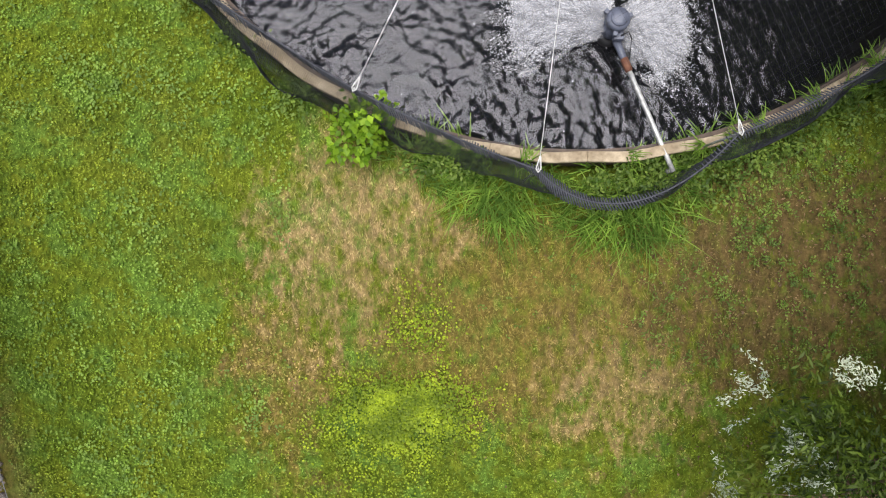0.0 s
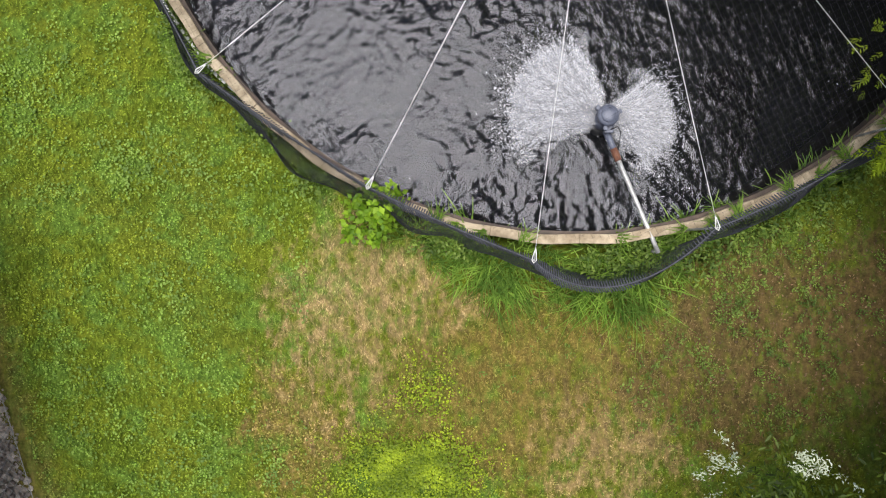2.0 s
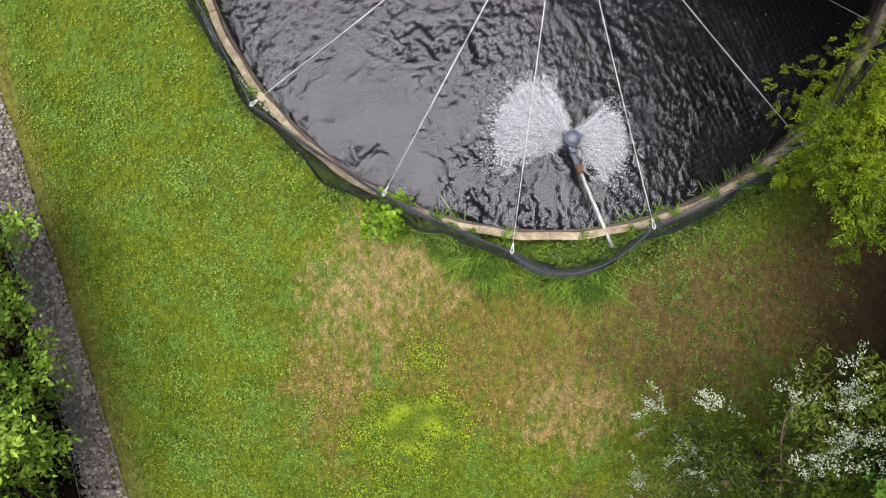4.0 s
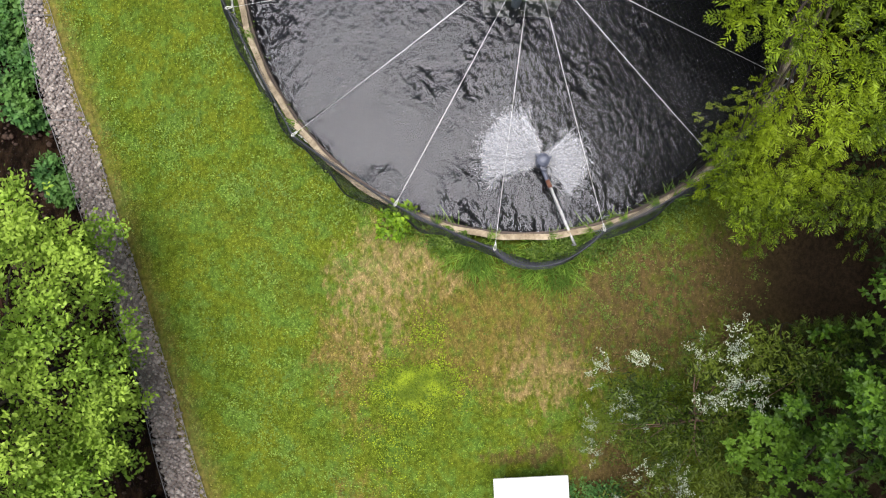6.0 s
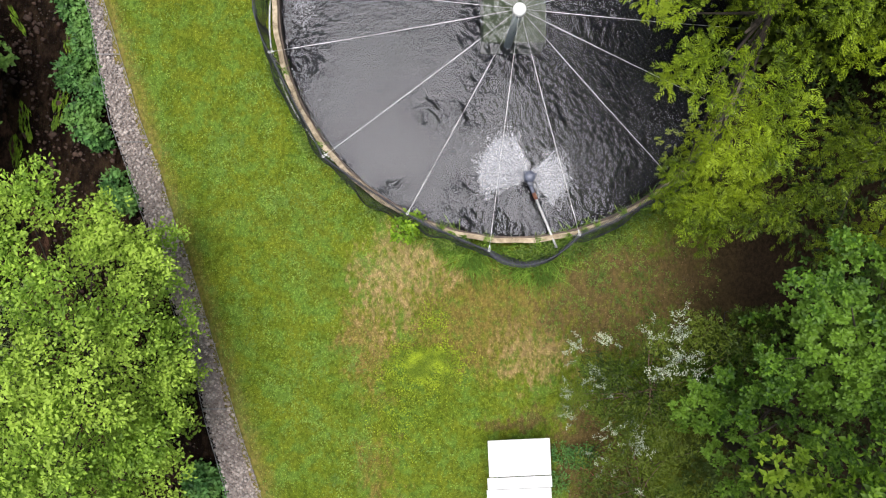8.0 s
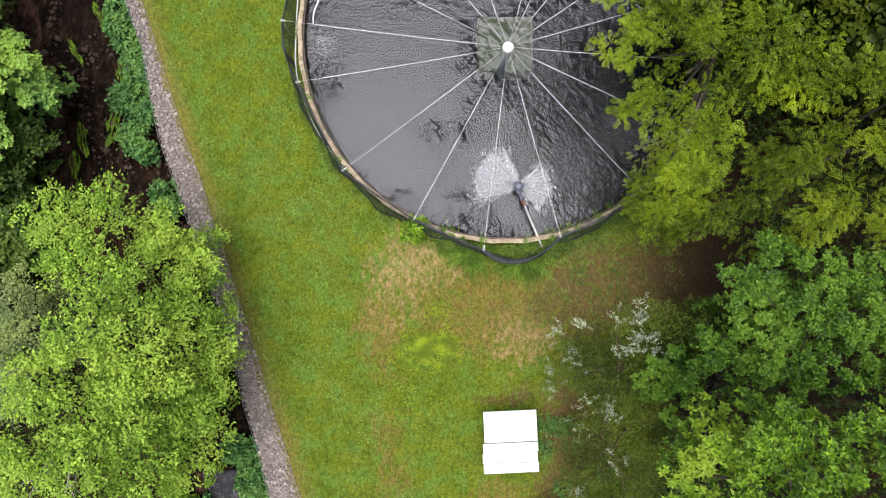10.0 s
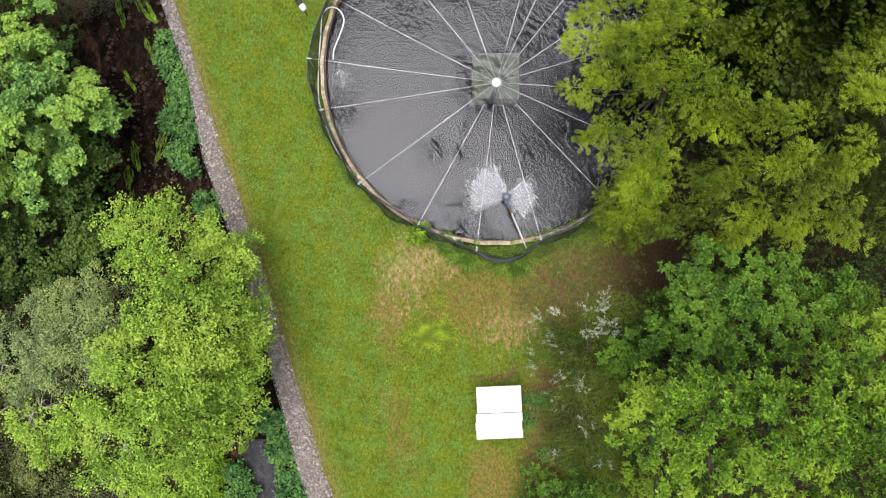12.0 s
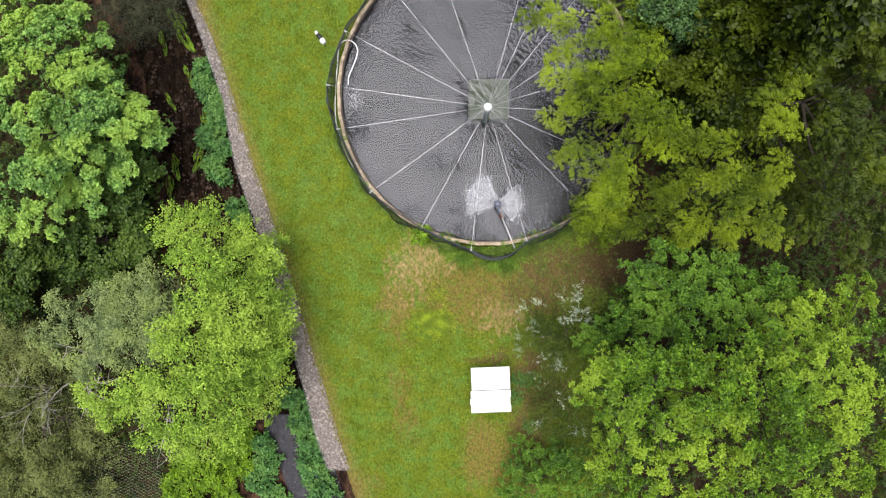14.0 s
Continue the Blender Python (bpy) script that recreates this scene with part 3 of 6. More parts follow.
strip("stream", 12, -11.4, 0.1, 3.3, -1.24, M_STREAM, "shallow dark brown stream in a stony bed")
strip("stream_riffle", -11.4, -24, 0.1, 2.2, -1.24, M_RIFFLE, "pale grey riffle of the stream below the bend")

# ---------------------------------------------------------------- the tank
tank = thing("fish_tank", "round concrete fish tank full of dark rippled water", "tank", at=(CX, CY, 0))


def ring_segment(r0, r1, z0, z1, a0, a1, steps, wob=0.0):
    bm = bmesh.new()
    rows = []
    for k in range(steps + 1):
        a = a0 + (a1 - a0) * k / steps
        w = wob * math.sin(a * 37)
        c, s = math.cos(a), math.sin(a)
        rows.append([bm.verts.new(((r + w) * c, (r + w) * s, z)) for r, z in ((r0, z0), (r1, z0), (r1, z1), (r0, z1))])
    for p, q in zip(rows, rows[1:]):
        for k in range(4):
            bm.faces.new((p[k], p[(k + 1) % 4], q[(k + 1) % 4], q[k]))
    bm.faces.new(rows[0][::-1])
    bm.faces.new(rows[-1])
    bmesh.ops.recalc_face_normals(bm, faces=bm.faces[:])
    return bm


part("wall", ring_segment(R_RIM - 0.10, R_RIM + 0.02, -1.0, 0.22, 0, 2 * math.pi - 1e-4, 160), M_TANK, tank, "stained inner wall")
N_KERB = 32
for k in range(N_KERB):
    a0 = 2 * math.pi * k / N_KERB
    bm = ring_segment(R_RIM - 0.06, R_RIM + 0.055, 0.215, 0.30 + random.uniform(-0.008, 0.008), a0 + 0.0002, a0 + 2 * math.pi / N_KERB - 0.0002, 10, 0.012)
    bmesh.ops.bevel(bm, geom=[e for e in bm.edges if e.calc_face_angle(0) > 0.9], offset=0.007, segments=1, affect="EDGES")
    part("coping", bm, M_RIM, tank)
bm = bmesh.new()
bmesh.ops.create_circle(bm, cap_ends=True, segments=96, radius=R_RIM - 0.09, matrix=Matrix.Translation((0, 0, -0.95)))
part("floor", bm, M_SLUDGE, tank, "black sludge on the tank bottom")


def lattice(x, y, size, seed):
    """Smooth random heights from -1 to 1 over the plane, with humps about size metres across."""
    g = np.random.default_rng(seed).uniform(-1, 1, (256, 256))
    u, w = x / size + 1000.0, y / size + 1000.0
    i, j = np.floor(u).astype(int), np.floor(w).astype(int)
    a, b = u - i, w - j
    a, b = a * a * (3 - 2 * a), b * b * (3 - 2 * b)
    p = g[i % 256, j % 256] * (1 - a) + g[(i + 1) % 256, j % 256] * a
    q = g[i % 256, (j + 1) % 256] * (1 - a) + g[(i + 1) % 256, (j + 1) % 256] * a
    return p * (1 - b) + q * b


def water_height(x, y):
    """Wavelets on the tank: lively rings round the aerator, gusts and calm reaches elsewhere."""
    dx, dy = x - AX, y - AY
    r, a = np.hypot(dx, dy), np.arctan2(dy, dx)
    near = np.exp(-((r / 2.6) ** 2))
    gust = np.clip(lattice(x, y, 0.95, 3) + 0.6 * lattice(x, y, 0.4, 4) - 0.05, 0, 1)
    rim = np.clip((np.hypot(x - CX, y - CY) - 4.5) / 0.8, 0, 1)
    c, t = 0.8 * x + 0.6 * y, 0.8 * y - 0.6 * x
    chop = 0.0058 * lattice(c, 1.6 * t, 0.05, 5) + 0.0068 * lattice(1.4 * c, t, 0.1, 7) + 0.0014 * lattice(x, y, 0.03, 6) + 0.013 * gust * lattice(1.4 * c, 0.7 * t, 0.15, 11)
    ring = np.sin(2 * np.pi * r / 0.17 + 3.6 * lattice(x, y, 0.3, 8)) * (0.35 + 0.65 * lattice(a * 1.6, r * 0.3, 0.09, 9))
    return 0.84 * chop * (0.66 + 0.3 * near + 1.1 * gust + 0.5 * rim) + 0.0026 * ring * np.exp(-((r / 3.6) ** 2))


def water_sheet():
    """The tank's surface: a fine grid, cut round where it meets the wall."""
    step = 0.0225
    m = int((R_RIM - 0.05) / step) + 1
    g = np.arange(-m, m + 1) * step
    x, y = np.meshgrid(g, g, indexing="ij")
    z = water_height(x + CX, y + CY)
    n = 2 * m + 1
    inside = np.hypot(x, y) < R_RIM - 0.05
    i, j = np.nonzero(inside[:-1, :-1] & inside[1:, :-1] & inside[:-1, 1:] & inside[1:, 1:])
    f = np.stack([i * n + j, (i + 1) * n + j, (i + 1) * n + j + 1, i * n + j + 1], -1)
    used = np.unique(f)
    at = np.zeros(n * n, np.int64)
    at[used] = np.arange(len(used))
    return raw_mesh("water", np.stack([x, y, z], -1).reshape(-1, 3)[used], at[f], M_WATER, True)


water = new("water", water_sheet())
water.location = (CX, CY, 0.02)
tagged(water, "dark grey rippled water in the tank", "water", kind="structure")

MX, MY, MZ = -0.27, -0.38, 2.24
slab = thing("submerged_slab", "square pale green slab just under the water", "slab", at=(-0.11, 0.42, -0.9))
part("slab", box_bm(1.45, 1.45, 0.86, 0.03, (0, 0, 0.43)), M_PALEGREEN, slab)

mast = thing("mast", "pale painted mast with a white cap", "mast", at=(MX, MY, -0.9))
part("pole", lathe_bm([(0.09, 0), (0.09, 2.95), (0.085, 3.0)], 20), M_MAST, mast)
part("cap", lathe_bm([(0.11, 2.98), (0.135, 3.0), (0.135, 3.09), (0.11, 3.14), (0.05, 3.15)], 24), M_WHITE, mast, "white round plastic cap")

# fence posts of the net, by direction from the tank's middle
POSTS = [(-164.8, 5.50), (-138.8, 5.54), (-116.2, 5.42), (-96.7, 5.68), (-76.7, 5.46), (-52.0, 5.35), (-31.0, 5.3), (-10.5, 5.4), (10.0, 5.45), (29.0, 5.45),
         (47.0, 5.45), (62.0, 5.45), (73.0, 5.45), (112.0, 5.45), (134.0, 5.45), (158.6, 5.42), (179.0, 5.68)]
POST_Z = 1.15


def post_at(k):
    a, r = POSTS[k % len(POSTS)]
    return np.array([CX + r * math.cos(radians(a)), CY + r * math.sin(radians(a)), POST_Z])


def rope_at(u):
    """The net's top rope: tied in at the posts, hanging out and down between them."""
    k = int(math.floor(u))
    t = u - k
    a, b = POSTS[k % len(POSTS)], POSTS[(k + 1) % len(POSTS)]
    p, q = (np.array([r * math.cos(radians(g)), r * math.sin(radians(g))]) for g, r in (a, b))
    slack = {3: 0.46, 4: 0.10, 15: 0.12, 16: 0.15}.get(k % len(POSTS), 0.02)
    bow = 4 * t * (1 - t)
    m = p + (q - p) * t
    m = m * (1 + slack * bow / np.linalg.norm(m))
    return np.array([CX + m[0], CY + m[1], POST_Z - 0.04 - (0.08 + slack * 0.55) * bow])


fence = thing("net_fence", "sagging dark net fence round the tank on thin posts", "net fence")
for k in range(len(POSTS)):
    p = post_at(k)
    part("post", tube_mesh("post", [(p[0], p[1], -0.1), (p[0], p[1], 0.6), (p[0], p[1], POST_Z)], [0.014, 0.014, 0.012], M_STEEL, 6), M_STEEL, fence)
us = np.linspace(0, len(POSTS), 341)
rope = np.array([rope_at(u) for u in us])
part("top_rope", tube_mesh("top_rope", rope, 0.011, M_NET, 5), M_NET, fence)


def curtain():
    """The hanging net: slanting strands from the top rope to the ground, folded in and out."""
    pieces = []
    n = 1900
    for way in (0.12, -0.12):
        for k in range(n):
            u0 = k / n * len(POSTS)
            pts = []
            for s in (0.0, 0.35, 0.7, 1.0):
                u = u0 + way * s
                p = rope_at(u)
                c = np.array([CX, CY, 0])
                d = p - c
                d[2] = 0
                r = np.linalg.norm(d)
                foot = max(5.62, r - 0.1) + 0.05 * math.sin(u * 5.1) + 0.03 * math.sin(u * 17)
                rr = r + (foot - r) * s + 0.07 * math.sin(s * math.pi) * (1 + math.sin(u * 9))
                q = c + d / r * rr
                q[2] = p[2] * (1 - s) + 0.02 * s
                pts.append(q)
            pieces.append(tube(pts, 0.0024, 3, False))
    v, f = join(pieces)
    return raw_mesh("netting", v, f, M_NET)


def hem():
    """The gathered upper hem of the net, doubled over the rope."""
    pieces = []
    n = 1150
    for k in range(n):
        u = k / n * len(POSTS)
        p, q = rope_at(u), rope_at(u + 0.03)
        c = np.array([CX, CY, 0])
        d, e = unit((p - c) * [1, 1, 0]), unit((q - c) * [1, 1, 0])
        heavy = math.exp(-(((u - 3.5) / 1.1) ** 2))
        w = (0.024 + 0.03 * heavy) * (1 + 0.4 * math.sin(u * 6.3) + 0.3 * math.sin(u * 14.7)) + random.uniform(-0.008, 0.008)
        pieces.append(tube([p - d * w - [0, 0, 0.07], p + [0, 0, 0.012], q + e * w - [0, 0, 0.09]], 0.0085, 4, False))
    v, f = join(pieces)
    return raw_mesh("hem", v, f, M_NET)


tagged(part("hem", hem(), M_NET, fence), kind="stuff")
tagged(part("netting", curtain(), M_NET, fence), kind="stuff")

cover = thing("net_cover", "fine dark bird net stretched over the tank", "net")


def cover_net():
    pieces = []
    step = 0.075
    lines = np.arange(-5.4, 5.41, step)
    for turn in (radians(30), radians(120)):
        c, s = math.cos(turn), math.sin(turn)
        for o in lines:
            half = math.sqrt(max(0.01, 5.42**2 - o * o))
            t = np.linspace(-half, half, max(3, int(half * 3)))
            x, y = CX + t * c - o * s, CY + t * s + o * c
            d = np.clip(np.hypot(x - MX, y - MY) / 5.3, 0, 1)
            z = MZ - (MZ - POST_Z) * d - 0.10 * np.sin(d * np.pi)
            pieces.append(tube(np.stack([x, y, z], -1), 0.0009, 3, False))
    v, f = join(pieces)
    return raw_mesh("mesh", v, f, M_COVER)


tagged(part("mesh", cover_net(), M_COVER, cover), kind="stuff")

for k in range(len(POSTS)):
    p = post_at(k)
    t = np.linspace(0, 1, 9)[:, None]
    a = np.array([MX, MY, MZ - 0.03])
    pts = a + (p - a) * t - np.sin(t * np.pi) * [0, 0, 0.05]
    cord = thing("guy_cord", "taut white cord from mast to fence post", "cord", "cords from the mast")
    part("cord", tube_mesh("cord", pts, 0.0027, M_ROPE, 5), M_ROPE, cord)
    d = (p - a) / np.linalg.norm(p - a)
    side = np.array([-d[1], d[0], 0])
    loop = [p - d * 0.12 + side * 0.006, p - d * 0.07 + side * 0.014, p + side * 0.024, p + d * 0.03, p - side * 0.024, p - d * 0.07 - side * 0.012, p - d * 0.13]
    part("knot", tube_mesh("knot", loop, 0.006, M_ROPE, 5), M_ROPE, cord)

# ---------------------------------------------------------------- aerator
aer = thing("aerator", "blue-grey aerator motor on a steel arm", "aerator", at=(AX, AY, 0.0))
housing = part("housing", lathe_bm([(0.10, 0.12), (0.12, 0.16), (0.12, 0.34), (0.105, 0.36), (0.105, 0.40), (0.125, 0.41), (0.125, 0.47), (0.11, 0.495), (0.04, 0.50)], 24), M_MOTOR, aer)
part("float", lathe_bm([(0.13, -0.06), (0.16, -0.04), (0.16, 0.06), (0.13, 0.12)], 24), M_BLACK, aer)
for a in (20, 140, 260):
    c, s = math.cos(radians(a)), math.sin(radians(a))
    bm = box_bm(0.07, 0.05, 0.05, 0.01, (0.135, 0, 0.42))
    bmesh.ops.rotate(bm, verts=bm.verts[:], cent=(0, 0, 0), matrix=Matrix.Rotation(radians(a), 3, "Z"))
    part("lug", bm, M_MOTOR, housing)
part("fan_cover", lathe_bm([(0.085, 0.496), (0.09, 0.50), (0.085, 0.512), (0.03, 0.516)], 20), M_MOTOR, housing)
terminal = part("terminal_box", box_bm(0.11, 0.09, 0.09, 0.012, (0.03, -0.14, 0.33)), M_MOTOR, aer)
end = np.array([0.80 - AX, -5.03 - AY, 0.28])
start = np.array([0.03, -0.15, 0.24])
t = np.linspace(0, 1, 6)[:, None]
arm = start + (end - start) * t
part("bracket", tube_mesh("bracket", [start, start + (end - start) * 0.1, start + (end - start) * 0.17], [0.045, 0.04, 0.036], M_MOTOR, 10), M_MOTOR, aer)
part("arm_socket", tube_mesh("arm_socket", start + (end - start) * np.array([[0.14], [0.19], [0.24]]), [0.042, 0.044, 0.040], M_RUST, 10), M_RUST, aer, "rusted steel socket")
part("arm", tube_mesh("arm", start + (end - start) * np.linspace(0.2, 1, 6)[:, None], 0.027, M_STEEL, 12), M_STEEL, aer, "galvanised pipe arm")
foot = end - (end - start) * 0.015
part("arm_foot", tube_mesh("arm_foot", [foot, foot * [1, 1, 0.4], [foot[0], foot[1], -0.05]], 0.028, M_STEEL, 8), M_STEEL, aer)
part("cable", tube_mesh("cable", [(0.05, -0.15, 0.38), (0.12, -0.12, 0.42), (0.17, -0.18, 0.36), (0.18, -0.3, 0.25), (0.17, -0.42, 0.2), (0.2, -0.5, 0.17)], 0.008, M_BLACK, 6), M_BLACK, terminal, "thin black cable")


def spray():
    """Two fans of flung water: fine drops dense by the nozzle, breaking into ragged clots where they fall."""
    cs, al, le, wi = [], [], [], []
    for a0, a1, reach, n in ((110, 198, 1.2, 9000), (-46, 42, 0.95, 7000)):
        # the jet, in thin streaks
        u = np.clip(rng.normal(0.5, 0.22, n), -0.02, 1.02)
        a = np.radians(a0 + (a1 - a0) * u)
        s = 0.05 + 0.75 * rng.uniform(0, 1, n) ** 2.5
        streak = np.sin(u * 61 + a0) + np.sin(u * 143) + rng.normal(0, 0.9, n) > -0.4 + 1.6 * (s - 0.3)
        r = reach * s
        cs.append(np.stack([AX + r * np.cos(a), AY + r * np.sin(a), 0.12 + 1.2 * s * (1 - s) * rng.uniform(0.3, 1.0, n)], -1)[streak])
        al.append((np.stack([np.cos(a), np.sin(a), 0.5 - s], -1) + rng.normal(0, 0.12, (n, 3)))[streak])
        k = streak.sum()
        le.append(rng.uniform(0.02, 0.06, k))
        wi.append(rng.uniform(0.005, 0.009, k))
        # clots that fall apart
        m = n // 52
        u = np.clip(rng.normal(0.5, 0.27, m), 0, 1)
        s = np.clip(rng.normal(0.72, 0.2, m), 0.3, 1.08)
        s *= 0.9 + 0.12 * np.sin(u * 19 + a0)
        size = rng.uniform(0.012, 0.05, m)
        drops = rng.integers(10, 34, m)
        U, S, Z = (np.repeat(q, drops) for q in (u, s, size))
        k = len(U)
        a, r = np.radians(a0 + (a1 - a0) * U), reach * S
        out = np.stack([np.cos(a), np.sin(a), 0 * a], -1)
        c = np.stack([AX + r * np.cos(a), AY + r * np.sin(a), 0.07 + 0.9 * np.clip(S * (1 - S), 0, 1) * rng.uniform(0.4, 1.0, k)], -1)
        c += rng.normal(0, 1, (k, 3)) * Z[:, None] * [1, 1, 0.4] + out * (rng.normal(0, 1.0, k) * Z)[:, None]
        cs.append(c)
        al.append(out + rng.normal(0, 0.5, (k, 3)))
        le.append(rng.uniform(0.008, 0.026, k))
        wi.append(rng.uniform(0.006, 0.013, k))
        # froth where the drops strike the water
        m = n // 7
        a = np.radians(rng.uniform(a0 - 4, a1 + 4, m))
        r = reach * np.clip(rng.normal(0.84, 0.16, m), 0.3, 1.25)
        cs.append(np.stack([AX + r * np.cos(a), AY + r * np.sin(a), np.full(m, 0.045)], -1))
        al.append(rng.normal(0, 1, (m, 3)) * [1, 1, 0.05])
        le.append(rng.uniform(0.012, 0.05, m))
        wi.append(rng.uniform(0.005, 0.011, m))
    cs, al, le, wi = (np.concatenate(q) for q in (cs, al, le, wi))
    return leaf_arrays(cs, al, np.array([0, 0, 1.0]) + rng.normal(0, 0.5, cs.shape), le, wi, 0.5)


v, f = spray()
tagged(new("water_spray", raw_mesh("water_spray", v, f, M_SPRAY)), "white water thrown out in two fans", "spray", kind="stuff")



def mist():
    """The fine veil between the drops."""
    cs, al, le = [], [], []
    for a0, a1, reach, n in ((116, 192, 1.08, 2400), (-40, 38, 0.84, 1900), (120, 188, 0.5, 1900), (-36, 34, 0.42, 1600)):
        a, s = np.radians(rng.normal((a0 + a1) / 2, (a1 - a0) * 0.26, n)), rng.uniform(0.02, 1, n) ** 1.7
        r = reach * s
        cs.append(np.stack([AX + r * np.cos(a), AY + r * np.sin(a), 0.08 + 1.1 * s * (1 - s) * rng.uniform(0, 1, n)], -1))
        al.append(np.stack([np.cos(a), np.sin(a), 0.4 - 0.6 * s], -1) + rng.normal(0, 0.15, (n, 3)))
        le.append(rng.uniform(0.12, 0.32, n))
    cs, al, le = (np.concatenate(q) for q in (cs, al, le))
    return leaf_arrays(cs, al, np.array([0, 0, 1.0]) + rng.normal(0, 0.4, cs.shape), le, le * 0.45, 0.5)


v, f = mist()
tagged(new("spray_mist", raw_mesh("spray_mist", v, f, M_MIST)), "fine white mist within the two fans of water", "spray", kind="stuff")

# ---------------------------------------------------------------- clamp on the rim
clamp = thing("rim_clamp", "white plastic clamp on the tank rim below the conifers", "clamp", at=(CX + 5.42 * math.cos(radians(-39.5)), CY + 5.42 * math.sin(radians(-39.5)), 0.29))
clamp.rotation_euler = (0, 0, radians(50.5))
part("jaw", box_bm(0.17, 0.09, 0.05, 0.012, (0, 0, 0.035)), M_WHITE, clamp)
part("screw", tube_mesh("screw", [(0.03, 0.09, 0.0), (0.03, 0.09, 0.08), (0.03, 0.09, 0.15)], [0.012, 0.012, 0.016], M_STEEL, 8), M_STEEL, clamp)
part("arm", box_bm(0.05, 0.14, 0.03, 0.008, (0.03, 0.06, 0.02)), M_WHITE, clamp)

# ---------------------------------------------------------------- hose
hose = thing("hose", "white hose looped over the tank rim", "hose")
part("tube", tube_mesh("tube", smooth([(-5.24, 0.95, 0.03), (-5.2, 1.2, 0.16), (-5.0, 1.6, 0.3), (-4.84, 2.05, 0.42), (-5.0, 2.36, 0.46), (-5.3, 2.43, 0.42), (-5.52, 2.2, 0.36), (-5.6, 1.68, 0.2), (-5.68, 0.86, 0.1), (-5.7, -0.15, 0.1), (-5.58, -0.8, 0.12), (-5.2, -1.8, 0.1), (-4.6, -2.7, 0.1), (-4.25, -3.05, 0.1)]), 0.02, M_WHITE, 8), M_WHITE, hose)



def foam():
    """Churned water under the hose, and white specks drifting on the tank."""
    n = 500
    p = rng.normal(0, 1, (n, 2)) * [0.2, 0.24] + [-4.98, 0.42]
    a, r = rng.uniform(0, 2 * np.pi, 260), 5.1 * np.sqrt(rng.uniform(0, 1, 260))
    q = np.stack([CX + r * np.cos(a), CY + r * np.sin(a)], -1)
    p = np.concatenate([p, q])
    n = len(p)
    a = rng.uniform(0, 2 * np.pi, n)
    l = np.where(np.arange(n) < 500, rng.uniform(0.008, 0.03, n), rng.uniform(0.012, 0.03, n))
    c = np.concatenate([p, np.full((n, 1), 0.036)], 1)
    return leaf_arrays(c, np.stack([np.cos(a), np.sin(a), 0 * a], -1), np.tile([0, 0, 1.0], (n, 1)), l, l * 0.45, 0.1)


v, f = foam()
tagged(new("foam_specks", raw_mesh("foam_specks", v, f, M_SPRAY)), "white foam and specks floating on the tank water", "foam", kind="stuff")

# ---------------------------------------------------------------- tables


def folding_table(at, turn, sx, sy, ribs):
    ob = thing("folding_table", "white plastic folding table on the lawn", "table", "pair of tables", at)
    ob.rotation_euler = (0, 0, radians(turn))
    if ribs:
        for k in range(ribs + 1):
            w = sy / (ribs + 1)
            part("slat", box_bm(sx, w - 0.010, 0.035, 0.012, ((0.012, -0.012, 0.006)[k % 3], sy / 2 - w * (k + 0.5), 0.722)), M_WHITE, ob)
        part("underframe", box_bm(sx - 0.12, sy - 0.12, 0.03, 0.005, (0, 0, 0.68)), M_STEEL, ob)
    else:
        part("tabletop", box_bm(sx, sy, 0.045, 0.018, (0, 0, 0.72)), M_WHITE, ob)
    for px in (-1, 1):
        for py in (-1, 1):
            x, y = px * (sx / 2 - 0.28), py * (sy / 2 - 0.24)
            leg = part("leg", tube_mesh("leg", [(x, y, 0), (x, y, 0.35), (x, y, 0.70)], 0.014, M_STEEL, 8), M_STEEL, ob)
            part("rubber_foot", tube_mesh("rubber_foot", [(x, y, -0.005), (x, y, 0.02), (x, y, 0.04)], 0.019, M_BLACK, 8), M_BLACK, leg)
        part("crossbar", tube_mesh("crossbar", [(px * (sx / 2 - 0.28), -(sy / 2 - 0.24), 0.12), (px * (sx / 2 - 0.28), 0, 0.12), (px * (sx / 2 - 0.28), sy / 2 - 0.24, 0.12)], 0.011, M_STEEL, 6), M_STEEL, ob)
    return ob


folding_table((-0.10, -9.61, 0), 2.5, 1.36, 0.80, 0)
folding_table((-0.095, -10.415, 0), 2.5, 1.41, 0.78, 2)

